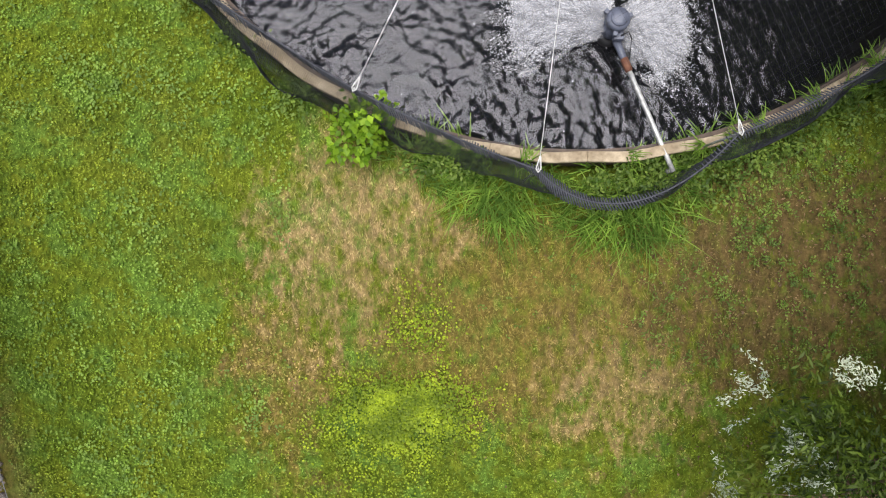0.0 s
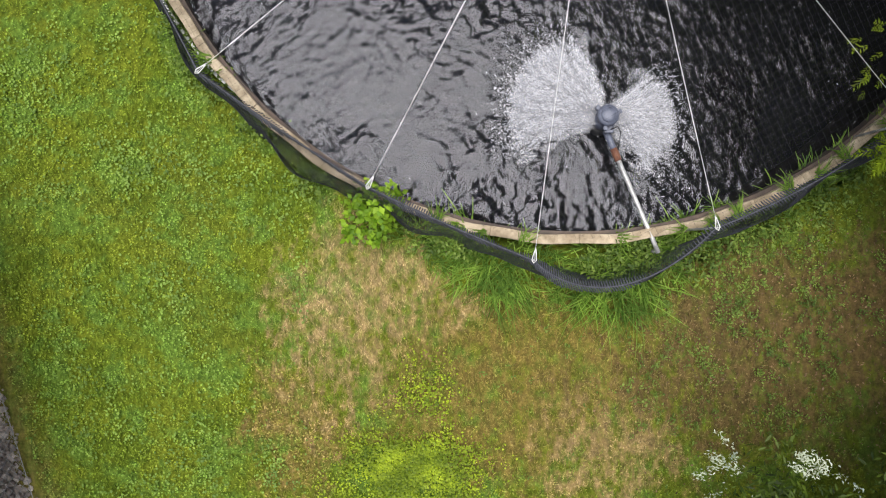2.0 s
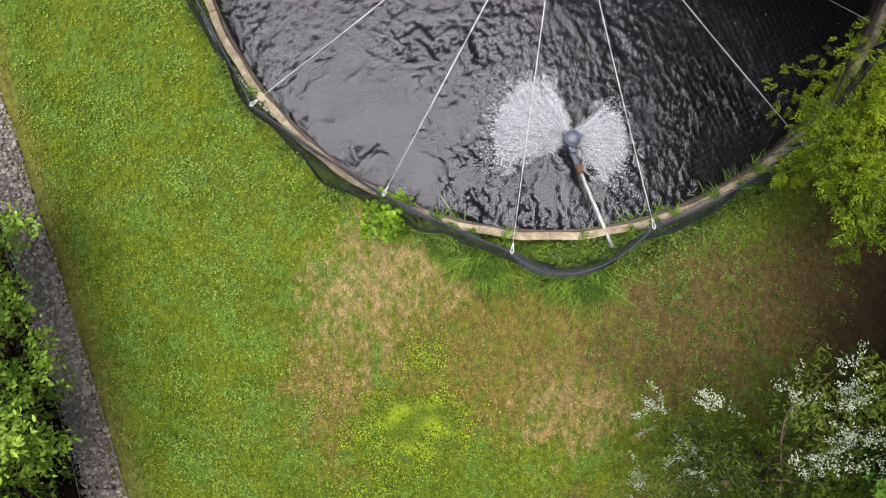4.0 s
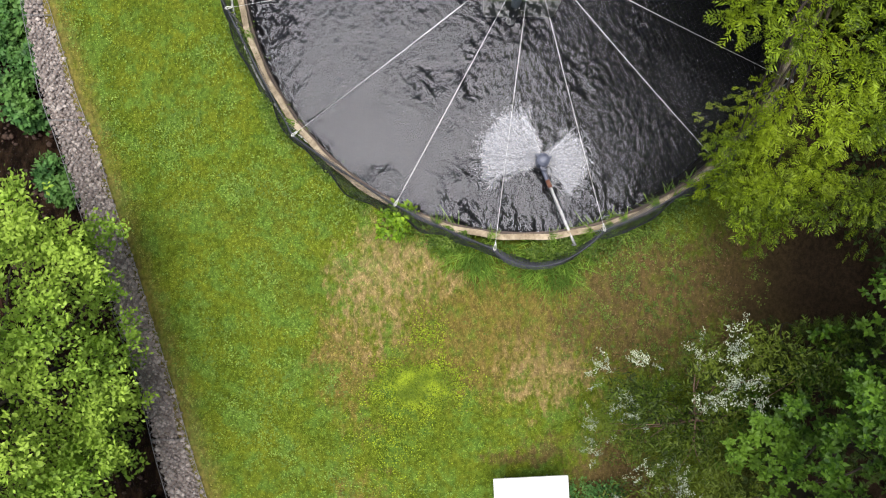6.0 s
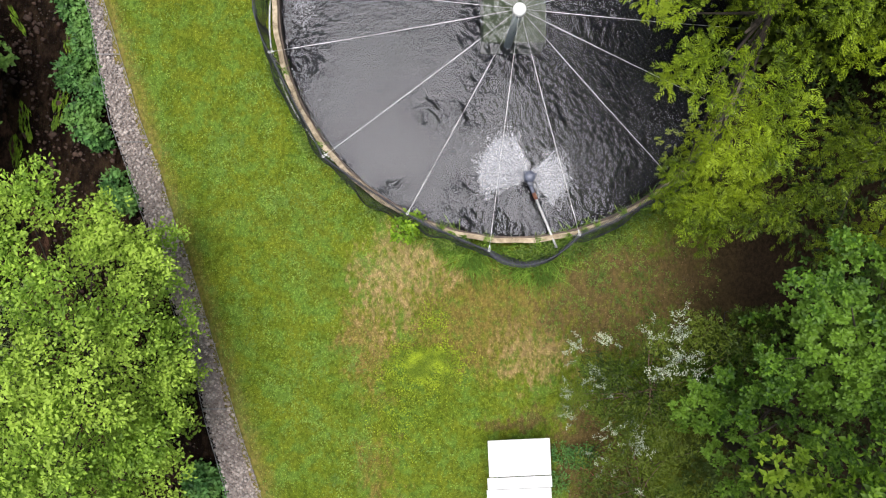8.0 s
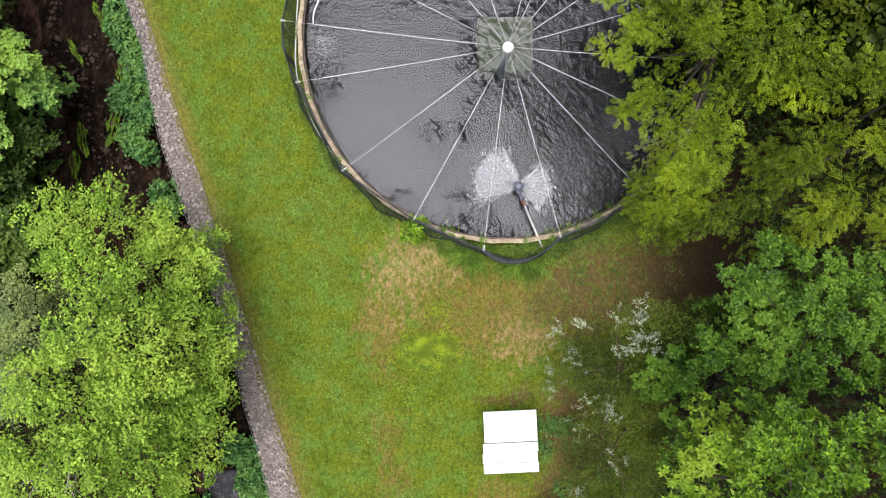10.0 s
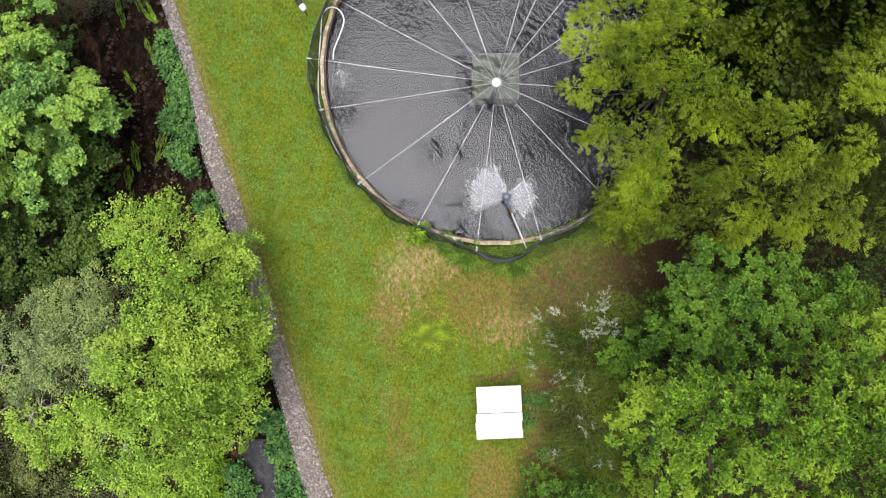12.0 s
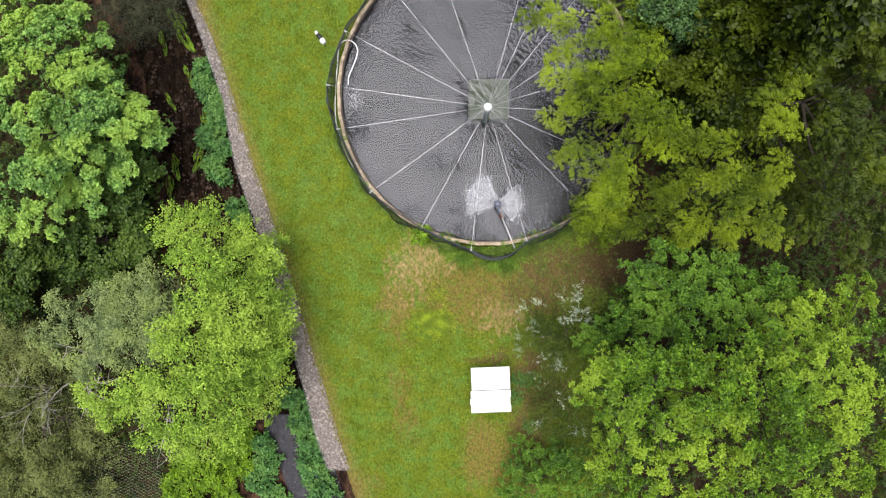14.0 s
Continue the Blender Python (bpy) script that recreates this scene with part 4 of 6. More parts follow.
# ---------------------------------------------------------------- trees and shrubs
ALDER = [(-10.45, -4.32, 2.8, 0.64), (-9.37, -4.06, 2.8, 0.61), (-8.44, -4.77, 2.6, 0.65), (-7.68, -5.32, 2.1, 0.63), (-9.57, -5.22, 3.6, 0.72), (-8.53, -5.91, 3.6, 0.79), (-7.74, -6.48, 2.8, 0.75), (-7.16, -7.25, 2.4, 0.48), (-8.98, -6.79, 4.4, 0.76), (-8.11, -7.35, 3.8, 0.82), (-7.49, -8.25, 2.4, 0.73), (-8.39, -8.39, 4.2, 0.76), (-7.85, -8.96, 3.0, 0.74), (-9.47, -7.65, 4.8, 0.64), (-8.98, -8.78, 4.8, 0.77), (-8.42, -9.84, 3.4, 0.80), (-7.82, -9.89, 2.4, 0.62), (-9.88, -9.15, 4.6, 0.68), (-9.22, -10.20, 4.0, 0.74), (-8.80, -11.12, 2.6, 0.65), (-10.83, -9.24, 4.2, 0.63), (-11.91, -9.80, 3.6, 0.65), (-12.84, -9.64, 3.3, 0.49), (-10.43, -10.57, 3.6, 0.65), (-9.98, -11.40, 2.6, 0.61), (-7.63, -4.90, 1.1, 0.35), (-7.88, -5.20, 1.3, 0.36), (-7.58, -5.65, 1.5, 0.38), (-7.20, -6.63, 1.2, 0.31), (-7.38, -6.80, 1.7, 0.43), (-7.16, -7.66, 1.0, 0.29), (-7.34, -7.82, 1.5, 0.44), (-7.67, -8.45, 1.7, 0.47), (-7.38, -8.70, 0.9, 0.33), (-7.66, -8.66, 2.7, 0.44), (-7.28, -9.15, 1.9, 0.42), (-8.03, -4.96, 1.9, 0.42), (-8.73, -4.86, 1.7, 0.43)]
WILLOW = [(-12.32, -6.67, 2.7, 0.72), (-11.50, -6.22, 2.7, 0.65), (-12.77, -7.58, 2.7, 0.68), (-11.41, -7.41, 3.4, 0.73), (-10.62, -6.79, 3.5, 0.59), (-12.06, -8.34, 3.0, 0.64), (-10.60, -7.96, 3.9, 0.58), (-13.52, -8.75, 2.2, 0.63), (-14.45, -6.95, 1.6, 0.64), (-14.96, -8.13, 1.4, 0.77)]
MAPLE = [(-14.88, 2.12, 3.0, 0.89), (-13.86, 2.44, 2.6, 0.79), (-15.05, 0.74, 3.4, 0.87), (-13.98, 1.04, 3.0, 0.89), (-13.42, 2.06, 2.1, 0.67), (-13.31, 0.25, 2.6, 0.83), (-12.51, -0.02, 2.2, 0.77), (-11.91, -0.38, 1.7, 0.64), (-11.72, -1.07, 1.4, 0.58), (-12.64, -1.07, 2.3, 0.81), (-13.55, -1.04, 3.1, 0.88), (-14.56, -1.06, 3.6, 0.94), (-14.56, -2.57, 3.2, 0.91), (-13.55, -2.34, 2.8, 0.86), (-12.72, -2.20, 1.8, 0.75), (-13.56, -3.26, 2.0, 0.78), (-14.58, -3.95, 2.6, 0.83), (-15.73, -4.32, 2.8, 0.82), (-15.75, 2.74, 2.8, 0.89), (-16.20, -0.83, 3.3, 1.04), (-16.50, -3.08, 2.9, 1.06)]
MAPLE_LOW = [(-12.95, -3.37, 1.0, 0.70), (-13.92, -4.45, 1.2, 0.73), (-12.36, -2.26, 0.8, 0.67), (-15.75, -5.23, 1.4, 0.88), (-14.83, -5.43, 1.0, 0.70), (-16.67, -6.60, 1.2, 0.89), (-12.65, -4.84, 0.8, 0.71), (-13.54, -5.62, 1.0, 0.66), (-17.78, -5.62, 1.2, 1.15)]
CYPRESS_WEST = [(1.04, 1.47, 5.5, 0.50), (1.59, 1.01, 5.9, 0.58), (1.93, 0.36, 5.3, 0.57), (1.54, -0.26, 5.3, 0.38), (2.45, -0.34, 6.0, 0.66), (2.39, -0.99, 5.6, 0.62), (1.75, -1.39, 5.4, 0.50), (2.94, 0.50, 6.4, 0.65), (3.46, -0.30, 6.6, 0.61), (3.88, -1.27, 6.4, 0.62), (3.52, -0.88, 4.9, 0.55), (2.00, -2.36, 5.3, 0.47), (2.61, -2.56, 5.3, 0.63), (2.96, -3.50, 5.1, 0.51), (3.41, -3.10, 5.3, 0.57), (3.03, -4.24, 2.8, 0.54), (2.99, -3.90, 1.3, 0.29), (4.06, -2.15, 5.6, 0.62), (4.39, -1.89, 6.3, 0.53), (3.45, -3.98, 2.1, 0.36), (3.12, -4.05, 1.7, 0.27), (3.74, -3.75, 2.7, 0.40), (3.75, -4.48, 2.1, 0.36), (4.06, -4.19, 2.9, 0.39), (4.05, -3.42, 3.3, 0.39), (2.75, -3.55, 2.2, 0.35), (3.1, -3.35, 2.4, 0.4), (3.45, -3.2, 2.6, 0.42), (3.2, 1.1, 5.4, 0.55), (3.75, 1.6, 5.4, 0.55), (3.4, 0.3, 5.2, 0.5), (2.7, 1.9, 5.2, 0.5), (4.0, 0.7, 5.6, 0.5)]
CYPRESS_EAST = [(5.16, -2.40, 7.0, 0.68), (5.66, -3.08, 6.8, 0.63), (5.05, -3.25, 5.8, 0.64), (4.77, -3.74, 4.4, 0.66), (4.19, -4.28, 3.6, 0.62), (5.36, -4.13, 5.4, 0.65), (6.42, -3.61, 6.4, 0.67), (6.25, -4.38, 5.8, 0.64), (6.95, -4.40, 6.3, 0.59), (5.31, -4.88, 3.9, 0.58), (6.93, -3.08, 6.8, 0.63), (6.69, -1.42, 7.1, 0.48), (6.89, -1.99, 7.5, 0.58), (7.07, -1.05, 7.3, 0.50), (3.98, -4.56, 1.5, 0.50)]
CYPRESS_BACK = [(6.00, -0.42, 4.2, 0.73), (7.22, -1.46, 4.4, 0.72), (8.89, 0.12, 4.6, 0.72), (10.83, -0.59, 4.8, 0.80), (8.94, 1.66, 4.8, 0.71), (6.90, 1.82, 4.4, 0.72), (7.97, 0.24, 4.2, 0.73), (9.97, 0.17, 4.4, 0.72), (10.80, -4.41, 4.6, 0.81), (10.45, -1.79, 4.4, 0.72), (5.13, -0.04, 5.2, 0.69), (6.07, 0.74, 5.2, 0.69), (6.84, 0.11, 5.2, 0.69), (6.73, -0.47, 4.4, 0.66), (7.16, 1.04, 5.2, 0.69), (7.72, 1.21, 5.6, 0.68), (8.39, 0.31, 6.0, 0.72), (9.28, 1.05, 6.0, 0.75), (9.57, -0.15, 6.0, 0.75), (8.81, -0.99, 5.8, 0.70), (9.70, -1.60, 5.8, 0.70), (8.42, -2.41, 6.2, 0.71), (9.57, -2.98, 6.0, 0.72), (8.68, -3.57, 6.0, 0.66), (8.20, -4.16, 5.9, 0.58), (9.65, -4.44, 5.4, 0.72), (10.25, 0.49, 6.3, 0.89), (10.45, -1.19, 6.0, 0.90), (10.60, -3.28, 6.0, 0.90)]
ROWAN = [(4.31, 1.45, 5.8, 0.61), (4.98, 1.22, 6.2, 0.65), (5.96, 1.37, 5.9, 0.55), (5.36, 0.91, 5.7, 0.52), (6.57, 0.41, 4.3, 0.50), (7.00, 0.10, 3.9, 0.44), (4.54, 2.13, 6.0, 0.75), (5.73, 2.27, 6.0, 0.75)]
BEECH = [(1.91, -8.50, 7.5, 0.47), (2.22, -7.94, 7.9, 0.48), (2.58, -8.45, 8.3, 0.57), (2.95, -7.74, 7.9, 0.54), (3.62, -7.84, 8.1, 0.56), (3.22, -8.85, 8.5, 0.59), (2.55, -9.34, 7.9, 0.56), (4.13, -7.67, 8.3, 0.57), (4.23, -8.73, 8.7, 0.58), (4.05, -9.55, 8.5, 0.54), (3.28, -10.07, 7.7, 0.57), (4.85, -7.85, 8.7, 0.58), (5.01, -8.56, 8.9, 0.58), (4.85, -9.61, 8.7, 0.58), (2.68, -10.82, 6.3, 0.59), (3.88, -10.82, 7.5, 0.58), (3.38, -11.56, 5.8, 0.64), (4.51, -10.52, 8.3, 0.57)]
BEECH_BACK = [(6.07, -7.26, 7.4, 0.61), (7.28, -6.81, 6.5, 0.59), (5.96, -7.89, 8.5, 0.59), (6.83, -7.66, 8.2, 0.60), (6.35, -8.60, 8.7, 0.58), (5.83, -10.05, 8.4, 0.62), (6.71, -9.67, 8.4, 0.62), (7.47, -8.44, 8.2, 0.60), (8.36, -7.42, 7.2, 0.64), (8.37, -8.26, 7.8, 0.62), (7.72, -9.34, 8.2, 0.63), (7.72, -10.57, 8.0, 0.64), (8.63, -10.11, 7.8, 0.64), (8.73, -6.60, 5.4, 0.62), (10.18, -6.33, 4.8, 0.68), (9.73, -7.33, 6.8, 0.86), (9.30, -9.10, 7.6, 0.82), (6.57, -10.77, 8.2, 0.65), (5.64, -10.98, 8.0, 0.61)]
HAZEL = [(3.60, -5.70, 5.7, 0.49), (4.69, -5.38, 4.5, 0.59), (5.51, -5.54, 4.8, 0.61), (6.30, -5.61, 5.1, 0.57), (4.14, -6.27, 4.7, 0.59), (4.88, -6.32, 5.0, 0.64), (5.66, -6.45, 5.4, 0.62), (3.63, -7.02, 4.5, 0.56), (4.31, -7.14, 4.9, 0.58), (3.20, -7.59, 3.9, 0.54), (4.96, -7.17, 5.3, 0.54), (6.43, -6.61, 5.5, 0.59), (7.18, -5.94, 4.9, 0.58), (2.74, -7.84, 3.3, 0.49), (8.18, -6.12, 4.5, 0.59), (6.06, -7.46, 4.9, 0.48)]
CYPRESS_LOW = [(3.79, -6.93, 2.3, 0.35), (4.13, -6.58, 2.5, 0.36), (3.56, -7.34, 2.1, 0.30), (4.15, -7.04, 2.7, 0.35), (4.55, -6.51, 2.7, 0.30), (3.97, -7.49, 2.3, 0.33)]
HAZEL_UNDER = [(3.13, -7.52, 2.9, 0.43), (3.56, -7.84, 3.3, 0.42), (4.13, -7.16, 3.7, 0.40), (4.65, -6.53, 4.1, 0.39), (5.16, -6.14, 4.3, 0.38), (3.32, -8.61, 2.7, 0.44), (3.86, -8.70, 3.1, 0.42), (4.33, -7.93, 3.7, 0.40), (4.84, -7.27, 4.1, 0.39), (5.26, -6.86, 4.3, 0.38), (3.54, -9.38, 2.9, 0.43), (4.35, -9.23, 3.3, 0.42), (4.90, -8.51, 3.7, 0.40), (5.39, -7.83, 4.1, 0.39), (5.48, -9.09, 3.7, 0.40), (2.98, -8.14, 2.5, 0.45)]
SILVER = [(1.59, -7.58, 1.9, 0.34), (1.98, -8.00, 2.1, 0.38), (2.36, -7.40, 2.3, 0.38), (2.68, -7.80, 2.5, 0.37), (1.92, -8.73, 1.9, 0.34), (2.42, -8.39, 2.3, 0.35), (0.99, -8.13, 1.5, 0.27), (1.33, -7.34, 1.8, 0.32), (1.65, -7.67, 1.8, 0.30), (1.57, -8.43, 1.4, 0.23), (2.03, -8.05, 1.8, 0.38), (2.33, -6.94, 2.7, 0.43), (2.78, -6.57, 2.7, 0.36), (3.18, -6.83, 2.9, 0.43), (2.64, -7.50, 2.5, 0.44), (3.52, -6.88, 3.3, 0.46), (2.38, -8.50, 1.9, 0.45)]
SILVER_LOW = [(1.85, -9.10, 1.7, 0.49), (1.53, -9.85, 1.3, 0.42), (2.25, -9.67, 2.1, 0.52), (1.69, -10.47, 1.5, 0.46), (2.44, -10.41, 2.1, 0.52), (2.04, -11.18, 1.7, 0.45), (2.77, -8.90, 2.3, 0.44), (2.86, -11.09, 2.3, 0.52), (1.46, -10.96, 1.1, 0.35), (2.86, -9.90, 2.7, 0.51)]
HAZEL_LOW = [(0.91, -11.93, 0.8, 0.40), (0.60, -12.68, 0.9, 0.47), (1.24, -12.45, 1.3, 0.54), (1.94, -12.03, 1.7, 0.53), (0.78, -13.39, 1.1, 0.55), (1.73, -12.90, 1.8, 0.60), (2.54, -11.95, 2.4, 0.62), (2.86, -12.77, 2.6, 0.65), (0.33, -13.45, 0.7, 0.32), (2.10, -13.64, 1.8, 0.68)]
THORN = [(-14.57, -11.89, 0.4, 0.60), (-15.59, -10.69, 0.4, 0.60), (-14.22, -11.21, 0.4, 0.48), (-13.91, -13.61, 0.2, 0.45), (-17.20, -7.40, 1.0, 0.78), (-16.60, -8.38, 1.0, 0.82), (-15.68, -8.93, 1.2, 0.73), (-16.94, -9.80, 0.8, 0.83), (-16.67, -11.04, 0.6, 0.75), (-16.59, -12.70, 1.0, 0.86), (-15.27, -12.82, 1.2, 0.81), (-14.73, -13.55, 0.8, 0.71), (-15.99, -13.68, 1.0, 0.86), (-15.19, -12.20, 0.8, 0.59), (-17.79, -11.73, 0.9, 1.17), (-17.78, -13.69, 0.9, 1.17)]
YEW = [(-13.49, 3.54, 0.2, 0.69), (-12.51, 3.47, 0.1, 0.69), (-11.82, 3.89, -0.2, 0.62), (-13.07, 2.79, 0.0, 0.61), (-12.28, 3.09, -0.2, 0.54), (-14.16, 2.55, 0.2, 0.57), (-12.57, 4.47, 0.3, 1.00), (-11.32, 4.42, 0.0, 0.61)]
BLOOM = [(2.50, -6.48, 3.1, 0.19), (2.44, -6.72, 3.1, 0.17), (2.80, -7.21, 3.2, 0.17), (2.41, -7.18, 3.1, 0.19), (2.28, -7.34, 3.0, 0.16), (2.63, -7.02, 3.1, 0.15), (1.07, -7.10, 1.7, 0.14), (1.37, -6.86, 2.5, 0.15), (0.87, -8.04, 1.4, 0.14), (1.42, -7.78, 1.8, 0.14), (2.15, -6.66, 2.8, 0.14), (1.38, -7.54, 1.7, 0.10)]
BLOOM_LOW = [(0.89, -8.53, 1.4, 0.12), (1.65, -8.70, 1.9, 0.14), (2.13, -8.98, 2.3, 0.15), (2.01, -8.78, 2.0, 0.19), (1.60, -9.46, 1.6, 0.17), (2.23, -9.93, 2.3, 0.19), (1.53, -10.91, 1.4, 0.15), (2.58, -10.91, 2.4, 0.17)]
tree("alder_tree", "lime green leafy tree beside the stream", (-9.6, -7.6, -0.9), ALDER, L_LIME, "leaf", 66, 0.2, 0.085, 0.046, fill=0.3)
tree("willow_tree", "grey-green willow behind the lime green tree", (-11.6, -6.9, -0.5), WILLOW, L_WILLOW, "leaf", 90, 0.17, 0.085, 0.032)
tree("maple_tree", "broad mid-green maple on the far bank", (-14.0, -0.9, -0.5), MAPLE, L_MAPLE, "whorl", 46, 0.19, 0.11, 0.085, fill=0.5)
tree("maple_tree", "shaded mid-green maple on the far bank", (-13.6, -4.6, -0.5), MAPLE_LOW, L_MAPLE_SHADED, "leaf", 70, 0.19, 0.11, 0.09)
tree("cypress_tree", "olive-yellow conifer with drooping fronds over the tank", (6.9, 0.7, 0), CYPRESS_WEST, L_CONIFER, "frond", 135, 0.165, 0, 0.0155, r0=0.11, every=16, n_leaf=10, fill=0.4, pull=0.8)
tree("cypress_tree", "tall olive-green conifer with feathery boughs", (7.6, -2.6, 0), CYPRESS_EAST, L_CONIFER_SHADED, "frond", 125, 0.165, 0, 0.0155, r0=0.12, every=16, n_leaf=10, fill=0.4, pull=0.8)
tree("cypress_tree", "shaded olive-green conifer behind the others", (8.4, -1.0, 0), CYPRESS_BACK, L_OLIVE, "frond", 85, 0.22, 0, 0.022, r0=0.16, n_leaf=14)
for cx, cy, top in ((7.7, 5.3, 12.0), (6.2, 9.6, 11.0), (10.6, 3.6, 12.0), (7.9, 2.1, 11.5), (6.9, 0.9, 10.5)):
    # tall conifers beside the tank, mirrored in its water
    cone = [(cx + (top - z) * 0.21 * math.cos(z * 5 + a), cy + (top - z) * 0.21 * math.sin(z * 5 + a), z, 0.55 + (top - z) * 0.07) for z in np.arange(2.4, top, 0.75) for a in (0.0, 2.1, 4.2)]
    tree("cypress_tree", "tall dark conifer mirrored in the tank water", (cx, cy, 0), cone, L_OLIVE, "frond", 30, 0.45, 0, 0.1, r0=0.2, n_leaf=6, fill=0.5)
tree("rowan_tree", "blue-green broadleaf tree among the conifers", (5.4, 2.2, 0), ROWAN, L_BLUE, "leaf", 85, 0.18, 0.09, 0.065)
tree("beech_tree", "tall fresh-green broadleaf tree at the lawn's edge", (4.6, -9.2, 0), BEECH, L_DECID, "whorl", 47, 0.16, 0.09, 0.046, r0=0.16, n_leaf=9, fill=0.9, drop=1.5, pull=0.82)
tree("beech_tree", "fresh-green broadleaf tree deeper in the wood", (8.2, -8.6, 0), BEECH_BACK, L_DECID, "whorl", 47, 0.16, 0.09, 0.046, r0=0.16, n_leaf=9, fill=0.9, drop=1.5, pull=0.82)
tree("hazel_tree", "green hazel with dense round leaves", (6.4, -7.0, 0), HAZEL, L_HAZEL, "whorl", 54, 0.18, 0.085, 0.05, n_leaf=9, fill=0.5, drop=1.2, pull=0.85)
tree("hazel_shrub", "dense green hazel undergrowth below the tall trees", (5.2, -8.6, 0), HAZEL_UNDER, L_HAZEL, "whorl", 34, 0.18, 0.085, 0.05, r0=0.07, drop=1.0, fill=0.3, pull=0.85)
tree("cypress_shrub", "low feathery olive-green conifer below the hazel", (4.6, -7.3, 0), CYPRESS_LOW, L_SHRUB, "frond", 170, 0.17, 0, 0.017, r0=0.06, n_leaf=12, drop=0.9, fill=0.3, pull=0.8)
tree("flowering_shrub", "open shrub with silvery white tips beside the lawn", (3.1, -8.2, 0), SILVER, L_SHRUB, "leaf", 46, 0.2, 0.085, 0.024, r0=0.05, bark=M_TWIG, every=4, fill=0.2, drop=0.8, pull=0.8, blooms=BLOOM)
tree("flowering_shrub", "dark shrub with silvery tips beside the tables", (3.0, -9.9, 0), SILVER_LOW, L_SHRUB, "leaf", 62, 0.2, 0.085, 0.024, r0=0.05, bark=M_TWIG, every=4, fill=0.5, drop=0.8, pull=0.8, blooms=BLOOM_LOW)
tree("hazel_shrub", "low green hazel shrub at the lawn's edge", (2.6, -12.6, 0), HAZEL_LOW, L_HAZEL, "whorl", 46, 0.17, 0.085, 0.055, r0=0.06, drop=0.7)
tree("thorn_shrub", "dull grey-green shrub on the far bank", (-14.0, -10.5, -0.3), THORN, L_DULL, "leaf", 95, 0.18, 0.065, 0.038, r0=0.07, drop=0.8)
tree("yew_shrub", "dark shrub overhanging the stream", (-14.2, 4.6, -0.3), YEW, L_DULLDARK, "leaf", 80, 0.18, 0.06, 0.02, r0=0.08, drop=0.8)



def undergrowth(name, label, spots_x, spots_y, keep, mat, density, low, high, length):
    """Low leaves added over the ground of a wood, to darken the gaps between crowns."""
    n = int((spots_x[1] - spots_x[0]) * (spots_y[1] - spots_y[0]) * density)
    x, y = rng.uniform(*spots_x, n), rng.uniform(*spots_y, n)
    hump = np.array([noise.noise((a * 0.8, b * 0.8, 3.0)) for a, b in zip(x, y)])
    k = keep(x, y)
    x, y, hump = x[k], y[k], hump[k]
    z = ground_z(x, y) + (low + (high - low) * np.clip(0.5 + hump, 0, 1)) * rng.uniform(0.35, 1.0, len(x))
    a = rng.uniform(0, 2 * np.pi, len(x))
    v, f = whorls(np.stack([x, y, z], -1), np.stack([np.cos(a), np.sin(a), 0.3 + 0 * a], -1), 7, length, length * 0.5)
    tagged(new(name, raw_mesh(name, v, f, mat)), label, "undergrowth", kind="stuff")


# near-black leaf colour that stands in for deep shade near the ground
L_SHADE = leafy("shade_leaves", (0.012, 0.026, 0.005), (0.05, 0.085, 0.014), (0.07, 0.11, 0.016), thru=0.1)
undergrowth("wood_shade_fill", "added shade-dark undergrowth filling the gaps below the trees", (3.6, 18.0), (-18.0, 9.0),
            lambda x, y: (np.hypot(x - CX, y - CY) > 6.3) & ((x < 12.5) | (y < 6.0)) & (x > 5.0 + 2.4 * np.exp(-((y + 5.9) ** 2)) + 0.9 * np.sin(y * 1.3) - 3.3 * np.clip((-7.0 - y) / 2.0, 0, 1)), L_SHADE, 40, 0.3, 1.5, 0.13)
undergrowth("bank_shade_fill", "added shade-dark undergrowth filling the gaps on the far bank", (-20.0, -10.5), (-12.5, 6.5),
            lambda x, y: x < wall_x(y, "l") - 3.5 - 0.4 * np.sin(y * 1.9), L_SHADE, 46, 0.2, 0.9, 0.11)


undergrowth("bank_shade_weeds", "added shade-dark weeds under the wire netting", (-18.0, -11.6), (-16.0, -12.0), lambda x, y: x < -11.8, L_SHADE, 60, 0.0, 0.25, 0.1)


def bare_branches(label, foot, ends, r0):
    """A leafless, forked shrub of pale stems."""
    ob = thing("bare_shrub", label, "shrub", "", foot)
    for x, y, z in ends:
        e = np.array([x, y, z]) - foot
        s = np.linspace(0, 1, 8)[:, None]
        side = rng.normal(0, 0.18, 3)
        main = e * s + np.sin(s * np.pi) * (side + [0, 0, 0.3])
        pieces = [tube(main, r0 * (1 - 0.85 * s[:, 0]), 6)]
        for k in (3, 4, 5, 6):
            for _ in range(2):
                d = unit(e * 0.6 + rng.normal(0, 0.55, 3) * np.linalg.norm(e) * [1, 1, 0.4]) * rng.uniform(0.35, 0.8)
                t = np.linspace(0, 1, 4)[:, None]
                pieces.append(tube(main[k] + d * t + np.sin(t * 3) * rng.normal(0, 0.05, 3), r0 * 0.35 * (1 - 0.8 * t[:, 0]), 4))
        v, f = join(pieces)
        part("branch", raw_mesh("branch", v, f, M_PALEBARK, True), M_PALEBARK, ob)


